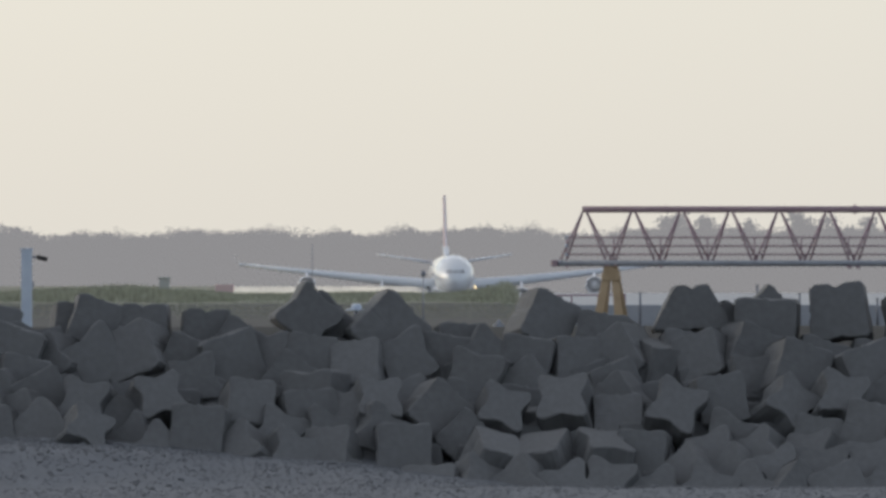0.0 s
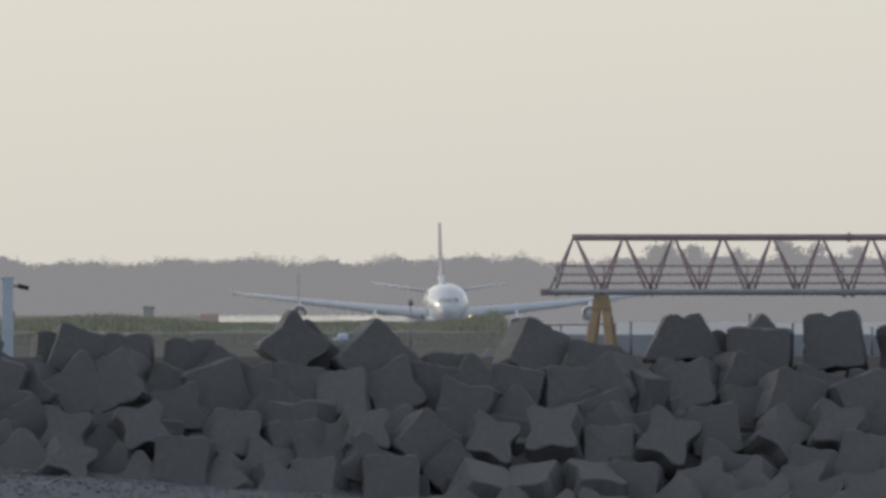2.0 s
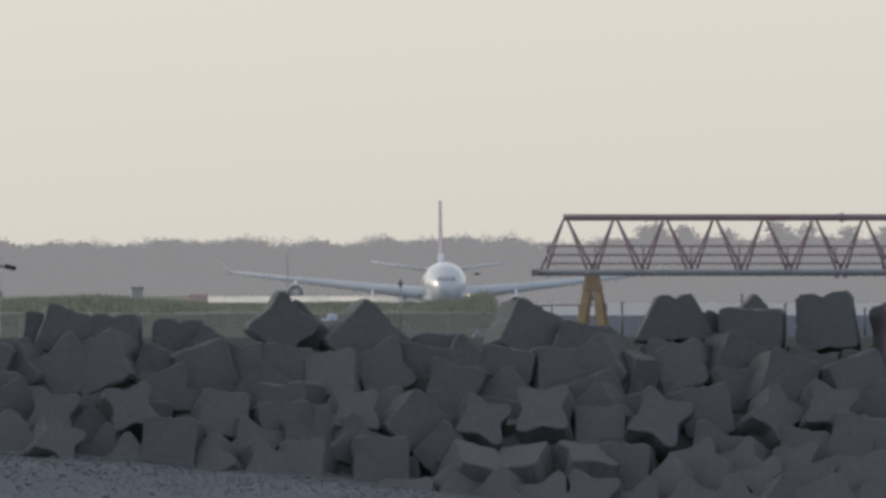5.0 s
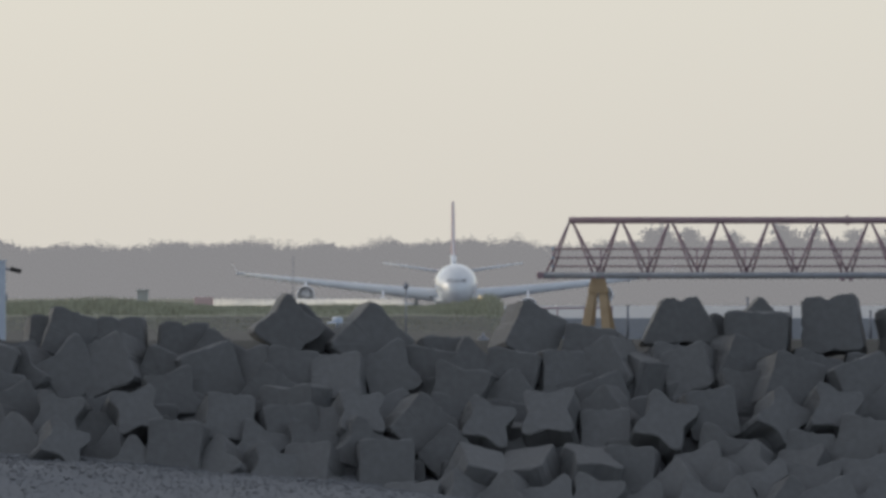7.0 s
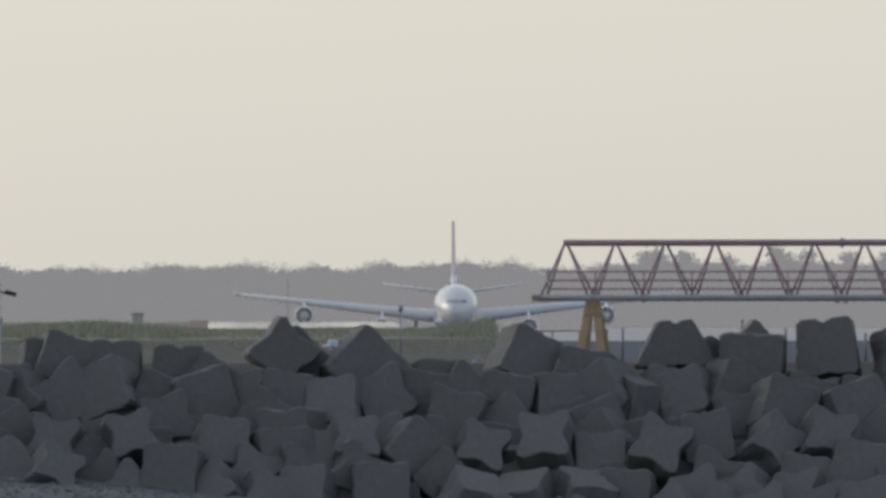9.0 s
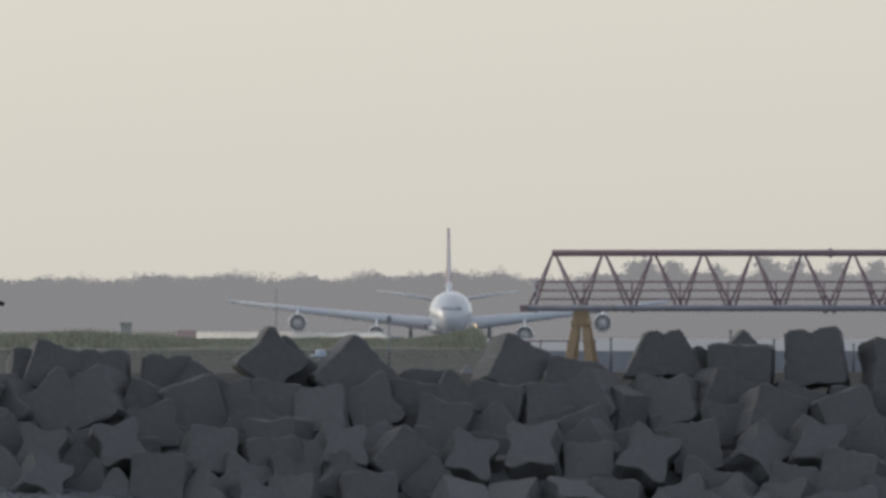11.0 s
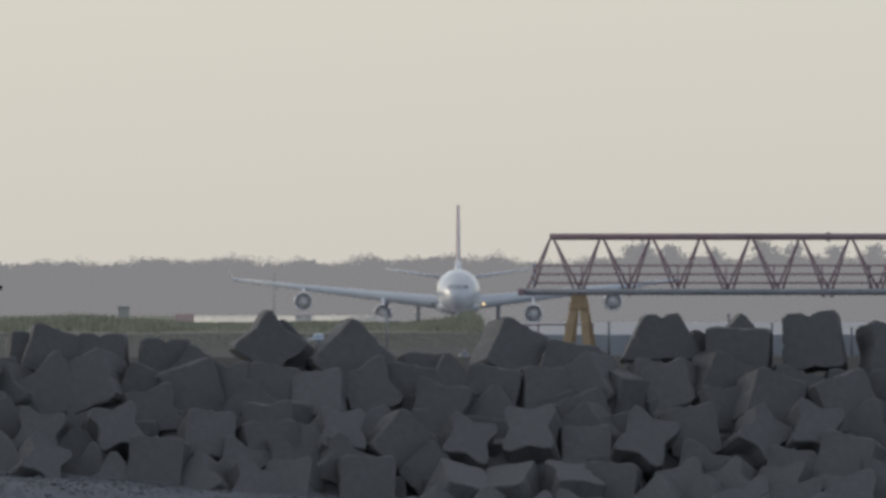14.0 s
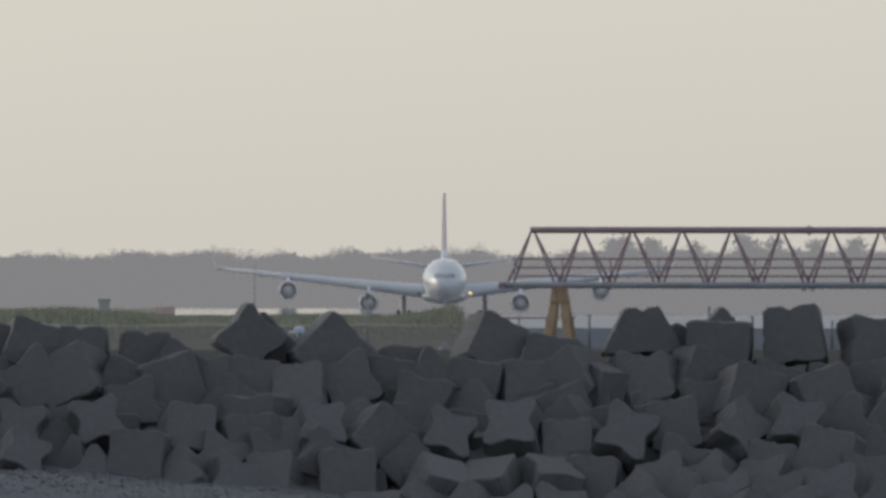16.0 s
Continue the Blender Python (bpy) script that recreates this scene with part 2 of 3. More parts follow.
def lathe(bm, profile, seg=24, axis="z", at=(0, 0, 0), cap=False):
    """profile: rows of radius and height."""
    rings = []
    for r, h in profile:
        ring = []
        for i in range(seg):
            a = 2 * math.pi * i / seg
            c, s = r * math.cos(a), r * math.sin(a)
            p = (c, s, h) if axis == "z" else (c, h, s)
            ring.append(Vector(p) + Vector(at))
        rings.append(ring)
    return ring_loft(bm, rings, cap)


def smooth_step(a, b, x):
    t = min(1.0, max(0.0, (x - a) / (b - a)))
    return t * t * (3 - 2 * t)


def along(x, pairs):
    if x <= pairs[0][0]:
        return pairs[0][1]
    for (a, u), (b, v) in zip(pairs, pairs[1:]):
        if x <= b:
            return u + (v - u) * (x - a) / (b - a)
    return pairs[-1][1]


# ---- the ground: one sheet from the camera's bank over beach, sea wall core, grass bank and airfield to the woods ----
NEAR = [(-80, 4.4), (18, 4.4), (30, -0.6), (425, -0.6), (432, -0.35), (438, 0.02), (442.5, 0.5), (444, 0.55), (448, 1.4), (451.5, 2.9),
        (453, 4.2), (454.5, 4.6), (480, 4.62)]
BANK = NEAR + [(500, 4.75), (530, 5.08), (545, 5.40), (560, 5.46), (580, 5.40), (640, 4.6), (800, 4.0), (1600, 4.0), (1690, 4.1), (1900, 5.36),
               (1975, 4.2), (2011, 3.0), (2027, 2.6), (2068, 1.9), (2104, 1.62), (2300, 1.5), (2500, 3.0), (4900, 6.0)]
LANE = NEAR + [(500, 4.62), (800, 4.3), (1000, 4.3), (1600, 4.45), (1900, 4.52), (1975, 3.7), (2011, 2.85), (2027, 2.5), (2068, 1.9),
               (2104, 1.62), (2300, 1.5), (2500, 3.0), (4900, 6.0)]


def ground_z(x, y):
    if y < 700:
        w = smooth_step(1.6, 3.6, x)
        left, right = along(y, BANK), along(y, LANE)
        z = left + (right - left) * w
    else:
        w = smooth_step(-6.0, -2.5, x)
        left, right = along(y, BANK), along(y, LANE)
        z = left + (right - left) * w
    if 500 < y < 640 and x < 3:
        z += 0.05 * noise.noise((x * 0.35, y * 0.1, 3.0)) + 0.03 * noise.noise((x * 1.2, y * 0.4, 7.0))
    if 437 < y < 447:
        rise = along(x, ((-13, 0.72), (-9, 0.52), (-6.2, 0.22), (-3.3, 0.05), (-0.6, -0.2), (3, -0.6), (14, -0.65)))
        z += 0.10 * noise.noise((x * 0.5, y * 0.5, 1.0)) + rise * smooth_step(437, 442, y) * smooth_step(448, 444, y)
    return z


def build_ground():
    xs = sorted({*[v * 0.5 for v in range(-40, 41)], *range(-80, 81, 3), *range(-400, 401, 40), -1500, -900, 900, 1500})
    ys = sorted({-80, -20, 0, 10, 18, 22, 26, 30, 100, 200, 300, 400, 425, *[430 + 0.7 * i for i in range(32)], 456, 462, 470, 480,
                 *range(490, 600, 5), 610, 625, 640, 700, 800, 1000, 1200, 1400, 1600, 1690, *range(1700, 2301, 25), 2011, 2027, 2068,
                 2104, 2400, 2500, 3000, 4000, 4900})
    bm = bmesh.new()
    grid = [[bm.verts.new((x, y, ground_z(x, y))) for x in xs] for y in ys]
    for j in range(len(ys) - 1):
        for i in range(len(xs) - 1):
            f = bm.faces.new((grid[j][i], grid[j][i + 1], grid[j + 1][i + 1], grid[j + 1][i]))
            x, y = (xs[i] + xs[i + 1]) / 2, (ys[j] + ys[j + 1]) / 2
            # out of view below: pale ground added as a reflector for the blocks
            if y < 300:
                k = 6
            elif y < 453:
                k = 0
            elif y < 534 and x < 3.6 or y < 500:
                k = 1
            elif y < 700:
                k = 2 if x < 3.6 else 4
            elif y < 2320:
                k = 3 if x < -28 else (5 if x < -4 and y > 1690 else 4)
            else:
                k = 3
            f.material_index = k
            f.smooth = True
    ob = new("ground", mesh_of("ground", bm, [GRAVEL, SOIL, TURF, DRYGRASS, PAVE, WET, BOUNCE_SAND]))
    tagged(ob, "grey gravel beach rising to a grassy bank and pale airfield pavement", "ground", kind="structure")


build_ground()


# ---- far woods ----
def build_woods():
    rng = random.Random(5)
    verts, faces = [], []

    def leaf(c, s):
        i = len(verts)
        a = Vector((rng.uniform(-1, 1), rng.uniform(-1, 1), rng.uniform(-1, 1))).normalized()
        b = a.cross(Vector((rng.uniform(-1, 1), rng.uniform(-1, 1), rng.uniform(-1, 1)))).normalized()
        for u, v in ((-1, -0.6), (1, -0.5), (0.7, 0.7), (-0.5, 0.8)):
            verts.append(c + a * (u * s) + b * (v * s))
        faces.append((i, i + 1, i + 2, i + 3))

    def top(x):
        h = 13.75 + 0.9 * smooth_step(20, 34, x) + 0.9 * noise.noise((x * 0.045, 1.7, 0)) + 0.7 * noise.noise((x * 0.16, 5.2, 0))
        for c, w, g in ((-31.5, 3.0, 0.8), (-20.7, 2.2, 0.9), (-9.8, 1.5, 0.5), (6.7, 3.0, 0.6), (12.8, 2.5, 0.7), (-70.7, 2.0, -0.9), (-64.5, 2.0, 0.6)):
            h += g * math.exp(-((x - c) / w) ** 2)
        return h + 1.4 * smooth_step(-70, -78, x)

    x = -190.0
    while x < 190:
        for y in (2560, 2590, 2620):
            cx, h = x + rng.uniform(-2, 2), top(x) + rng.uniform(-1.0, 0.3)
            w = rng.uniform(2.2, 4.2)
            n = 260 if abs(cx) < 100 else 60
            for _ in range(n):
                u = rng.random() ** 0.6
                a = rng.uniform(0, 2 * math.pi)
                zz = rng.random()
                rad = w * math.sqrt(max(0.05, 1 - abs(zz - 0.45) * 1.6)) * u
                leaf(Vector((cx + rad * math.cos(a), y + rad * math.sin(a), 2 + (h - 2) * (0.1 + 0.9 * zz))), rng.uniform(0.2, 0.6))
            if rng.random() < 0.35:
                for _ in range(30):
                    leaf(Vector((cx + rng.gauss(0, 0.7), y, h + rng.uniform(-0.6, 0.8))), rng.uniform(0.08, 0.2))
        x += 2.3
    for _ in range(36000):
        x = rng.uniform(-110, 110)
        leaf(Vector((x, 2552 + rng.uniform(0, 60), top(x) - 0.75 + rng.gauss(0, 0.45))), rng.uniform(0.05, 0.2))
    # taller wide-crowned trees standing over the line
    for px, hh, ww in ((34.8, 16.9, 1.9), (36.6, 17.3, 1.5), (41.3, 17.2, 1.8), (48, 16.2, 2.0), (56.3, 17.5, 1.7), (58.2, 16.8, 1.6), (61.5, 16.8, 1.4), (68, 16.6, 1.5), (75, 16.9, 2.0), (86, 17, 2)):
        for k in range(16):
            fall = rng.random()
            cx, cz = px + rng.uniform(-ww, ww) * (0.35 + 0.65 * fall), hh - 0.4 - 3.6 * fall
            for _ in range(45):
                leaf(Vector((cx + rng.gauss(0, 0.6), 2550 + rng.gauss(0, 1.5), cz + rng.gauss(0, 0.45))), rng.uniform(0.08, 0.3))
        for s in (-0.5, 0.4):
            i = len(verts)
            for u, z in ((-0.18, 8), (0.18, 8), (0.12 + s, hh - 1.5), (-0.12 + s, hh - 1.5)):
                verts.append(Vector((px + u, 2550, z)))
            faces.append((i, i + 1, i + 2, i + 3))
    me = bpy.data.meshes.new("backdrop_woods")
    me.from_pydata([tuple(v) for v in verts], [], faces)
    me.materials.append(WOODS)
    tagged(new("backdrop_woods", me), "line of distant woods behind the runway, grey haze put in as glow", "trees", kind="stuff")
    # bare twigs over the tree tops
    verts.clear()
    faces.clear()
    for _ in range(21000):
        x = rng.uniform(-95, 95)
        tuft = max(0.0, noise.noise((x * 0.13, 2.3, 0)) + 0.9 * noise.noise((x * 0.55, 8.1, 0)) + 0.6 * noise.noise((x * 1.7, 4.4, 0)) + 0.2)
        up = 0.12 + min((1 - math.sqrt(rng.random())) * (0.75 + 1.5 * tuft), 1.9)
        leaf(Vector((x, 2548 + rng.uniform(0, 40), top(x) - 0.45 + up)), rng.uniform(0.07, 0.19))
    tw = bpy.data.meshes.new("bare_twigs")
    tw.from_pydata([tuple(v) for v in verts], [], faces)
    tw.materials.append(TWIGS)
    tagged(new("bare_twigs", tw), "bare twigs over the tops of the distant woods, haze put in as glow", "twigs", kind="stuff")
    # the dense undergrowth and rising land behind the trees
    bm = bmesh.new()
    rows = []
    for y, f in ((2600, 0.0), (2630, 0.95), (2700, 0.97), (2900, 0.8), (3200, 0.0)):
        rows.append([bm.verts.new((i * 4 - 600, y, 1.5 + f * (top(i * 4 - 600) - 1.5) + 0.6 * f * noise.noise((i * 0.9, y, 0)))) for i in range(301)])
    for a, b in zip(rows, rows[1:]):
        for i in range(300):
            bm.faces.new((a[i], a[i + 1], b[i + 1], b[i]))
    tagged(new("backdrop_hill", mesh_of("backdrop_hill", bm, WOODS, True)), "wooded rise beyond the airfield, grey haze put in as glow", "hill", kind="structure")


build_woods()


# ---- the sea wall of grooved concrete blocks ----
def block_mesh(name, seed, taper, deeps, foot=1.0, head=1.0, groove=0.31):
    """A cube of unit side, slightly tapered, with a groove down each of its four sides, edges worn; foot, head: the widths of its end's base and top; groove: half the groove's width."""
    rng = random.Random(seed)
    out = []
    for q in range(4):
        a = math.pi / 2 * q
        c, s = math.cos(a), math.sin(a)
        deep = deeps[q] if isinstance(deeps, tuple) else deeps
        side = [(0.5, -0.44), (0.5, -groove), (0.5 - deep * 0.88, -groove * 0.22), (0.5 - deep, 0.0), (0.5 - deep * 0.88, groove * 0.22), (0.5, groove), (0.5, 0.44), (0.44, 0.5)]
        out += [(x * c - y * s, x * s + y * c) for x, y in side]
    out = [(x * (foot + (head - foot) * (y + 0.5)), y) for x, y in out]
    bm = bmesh.new()
    rings = []
    for z, f in ((-0.5, 0.97), (-0.478, 1.0), (0.0, 1 - taper * 0.5), (0.478, 1 - taper), (0.5, 0.97 - taper)):
        rings.append([(x * f + rng.gauss(0, 0.010), y * f + rng.gauss(0, 0.010), z + rng.gauss(0, 0.0015)) for x, y in out])
    ring_loft(bm, rings, fan=True)
    return mesh_of(name, bm, CONCRETE)


BLOCKS = [block_mesh("concrete_block", 1, 0.08, 0.115), block_mesh("concrete_block", 2, 0.05, 0.012), block_mesh("concrete_block", 3, 0.06, 0.07),
          block_mesh("concrete_block", 4, 0.05, 0.10), block_mesh("concrete_block", 6, 0.04, (0.0, 0.09, 0.0, 0.03), 1.78, 0.74, 0.2),
          block_mesh("concrete_block", 7, 0.04, (0.01, 0.075, 0.0, 0.03), 1.12, 0.94, 0.17)]
LABELS = ("dark weathered grooved concrete block on top of the sea wall", "dark grooved concrete block piled on the sea wall slope")


def block(x, y, z, side, rx, ry, rz, kind=0, crest=False):
    ob = new("concrete_block", BLOCKS[kind])
    ob.matrix_basis = pose(x, y, z, rx, ry, rz) @ Matrix.Diagonal((side, side, side, 1))
    return tagged(ob, LABELS[0 if crest else 1], "concrete block", "sea wall blocks")


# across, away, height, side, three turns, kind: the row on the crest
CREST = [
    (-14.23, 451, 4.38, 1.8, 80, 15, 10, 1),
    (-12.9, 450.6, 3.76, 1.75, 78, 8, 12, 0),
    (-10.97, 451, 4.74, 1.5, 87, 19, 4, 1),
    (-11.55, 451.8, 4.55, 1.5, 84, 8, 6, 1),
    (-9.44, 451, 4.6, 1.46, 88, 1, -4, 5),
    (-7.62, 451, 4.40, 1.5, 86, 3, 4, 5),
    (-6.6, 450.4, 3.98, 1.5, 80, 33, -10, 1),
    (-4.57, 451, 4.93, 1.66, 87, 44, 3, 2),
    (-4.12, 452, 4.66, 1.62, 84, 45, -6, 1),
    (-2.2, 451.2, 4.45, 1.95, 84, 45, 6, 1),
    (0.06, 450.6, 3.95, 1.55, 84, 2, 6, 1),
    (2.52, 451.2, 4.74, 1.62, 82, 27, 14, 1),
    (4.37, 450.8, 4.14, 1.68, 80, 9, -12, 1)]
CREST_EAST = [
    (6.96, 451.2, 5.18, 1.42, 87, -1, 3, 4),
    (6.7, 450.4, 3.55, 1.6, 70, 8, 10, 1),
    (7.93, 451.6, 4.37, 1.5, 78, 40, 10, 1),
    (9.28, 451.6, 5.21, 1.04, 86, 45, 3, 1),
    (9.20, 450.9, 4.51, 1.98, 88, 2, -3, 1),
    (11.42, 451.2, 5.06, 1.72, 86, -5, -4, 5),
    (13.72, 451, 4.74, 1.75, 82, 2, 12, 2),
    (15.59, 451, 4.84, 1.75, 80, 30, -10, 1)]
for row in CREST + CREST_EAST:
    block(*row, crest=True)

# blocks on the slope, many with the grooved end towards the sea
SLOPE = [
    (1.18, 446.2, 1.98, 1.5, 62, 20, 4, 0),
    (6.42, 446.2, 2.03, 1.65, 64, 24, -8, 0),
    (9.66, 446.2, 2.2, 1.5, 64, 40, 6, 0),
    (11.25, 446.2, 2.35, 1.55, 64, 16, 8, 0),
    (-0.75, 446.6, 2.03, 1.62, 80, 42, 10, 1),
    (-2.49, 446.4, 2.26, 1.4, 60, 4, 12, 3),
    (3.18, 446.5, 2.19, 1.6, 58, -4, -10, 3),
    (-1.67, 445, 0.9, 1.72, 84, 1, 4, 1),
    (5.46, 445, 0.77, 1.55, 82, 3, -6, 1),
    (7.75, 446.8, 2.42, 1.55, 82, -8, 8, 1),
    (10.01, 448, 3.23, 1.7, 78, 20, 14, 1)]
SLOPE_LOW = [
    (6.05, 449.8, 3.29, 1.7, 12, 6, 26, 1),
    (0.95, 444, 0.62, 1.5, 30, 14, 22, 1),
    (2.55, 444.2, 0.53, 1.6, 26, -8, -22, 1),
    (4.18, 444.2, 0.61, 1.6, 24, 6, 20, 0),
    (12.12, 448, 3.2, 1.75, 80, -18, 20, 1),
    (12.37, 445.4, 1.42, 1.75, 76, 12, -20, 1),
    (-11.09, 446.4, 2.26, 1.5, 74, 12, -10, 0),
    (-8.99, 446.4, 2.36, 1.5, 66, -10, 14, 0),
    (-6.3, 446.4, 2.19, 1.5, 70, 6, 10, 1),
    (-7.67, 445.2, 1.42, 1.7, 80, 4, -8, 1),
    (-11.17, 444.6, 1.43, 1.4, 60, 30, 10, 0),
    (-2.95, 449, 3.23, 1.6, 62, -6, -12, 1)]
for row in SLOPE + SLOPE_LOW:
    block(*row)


def fill_slope():
    """The rest of the pile, row under row, and a second layer behind it that closes the gaps."""
    rng = random.Random(11)
    taken = [(r[0], r[2]) for r in SLOPE + SLOPE_LOW]
    for k in range(8):
        y, z = 449.7 - 0.95 * k, 3.45 - 0.56 * k
        x = -19 + 0.7 * (k % 2)
        while x < 20:
            low = -9 if k == 5 else (-1.2 if k > 5 else -30)
            if x > low and all((x - a) ** 2 + (z - b) ** 2 > 1.0 for a, b in taken):
                block(x + rng.uniform(-0.15, 0.15), y + rng.uniform(-0.2, 0.2), z + rng.uniform(-0.15, 0.15) + (0.16 if k == 0 else 0), rng.uniform(1.45, 1.8),
                      rng.uniform(76, 88) if k < 3 else (rng.uniform(62, 82) if k < 5 else rng.uniform(50, 70)), rng.uniform(-45, 45), rng.uniform(-22, 22), rng.choice((1, 1, 2) if k < 4 else (0, 1, 2, 3)))
            x += rng.uniform(1.2, 1.5)
    for k in range(8):
        x = -19.0 if k < 5 else -3.0
        while x < 20:
            block(x, 450.75 - 1.0 * k, 3.3 - 0.62 * k, 1.7, rng.uniform(70, 95), rng.uniform(-20, 20), rng.uniform(-20, 20), 1)
            x += 1.75


fill_slope()


# ---- pebbles on the beach ----
def build_pebbles():
    rng = random.Random(21)
    verts, faces = [], []
    for _ in range(36000):
        x, y = rng.uniform(-17, 17), 444.5 - 78 * rng.random() ** 2.2
        r = rng.uniform(0.02, 0.055) * (2.2 if rng.random() < 0.03 else 1)
        c = Vector((x, y, ground_z(x, y) + r * 0.25))
        i = len(verts)
        a0 = rng.random() * 6
        for q in range(5):
            a = a0 + q * 2 * math.pi / 5
            rr = r * rng.uniform(0.8, 1.3)
            verts.append(tuple(c + Vector((rr * math.cos(a), rr * math.sin(a), rng.uniform(-0.3, 0.2) * r))))
        verts.append(tuple(c + Vector((rng.uniform(-0.3, 0.3) * r, rng.uniform(-0.3, 0.3) * r, r * 0.5))))
        verts.append(tuple(c - Vector((0, 0, r * 0.7))))
        for q in range(5):
            faces.append((i + q, i + (q + 1) % 5, i + 5))
            faces.append((i + (q + 1) % 5, i + q, i + 6))
    me = bpy.data.meshes.new("pebbles")
    me.from_pydata(verts, [], faces)
    me.materials.append(PEBBLE)
    tagged(new("pebbles", me), "loose grey pebbles on the beach below the sea wall", "pebbles", kind="stuff")


build_pebbles()


# ---- grass on the bank ----
def build_grass():
    rng = random.Random(31)
    verts, faces = [], []
    tall = ((-15.0, 2.2, 0.22), (-12.3, 2.0, 0.36), (-3.6, 1.6, 0.12), (1.3, 0.7, 0.40), (1.9, 0.4, 0.45), (-9.8, 1.0, 0.15), (0.2, 0.6, 0.15))
    for n in range(42000):
        x, y = rng.uniform(-18, 2.7), rng.uniform(538, 572) if n < 30000 else rng.uniform(500, 540)
        h = rng.uniform(0.04, 0.16) if n < 30000 else rng.uniform(0.02, 0.11) * (0.4 + 0.6 * (y - 500) / 40)
        for c, w, g in tall if y > 538 else ():
            h += g * math.exp(-((x - c) / w) ** 2) * rng.random()
        if x > 1.9:
            h *= max(0.2, 1 - (x - 1.9) / 0.8)
        z = ground_z(x, y) - 0.02
        w = rng.uniform(0.008, 0.022)
        lx, ly = rng.gauss(0, 0.25) * h, rng.gauss(0, 0.25) * h
        i = len(verts)
        verts.extend(((x - w, y, z), (x + w, y, z), (x + w * 0.7 + lx * 0.4, y + ly * 0.4, z + h * 0.6), (x + lx, y + ly, z + h), (x - w * 0.7 + lx * 0.4, y + ly * 0.4, z + h * 0.6)))
        faces.append((i, i + 1, i + 2, i + 3, i + 4))
    me = bpy.data.meshes.new("grass")
    me.from_pydata(verts, [], faces)
    me.materials.append(BLADE)
    tagged(new("grass", me), "rough green and straw grass along the bank", "grass", kind="stuff")


build_grass()


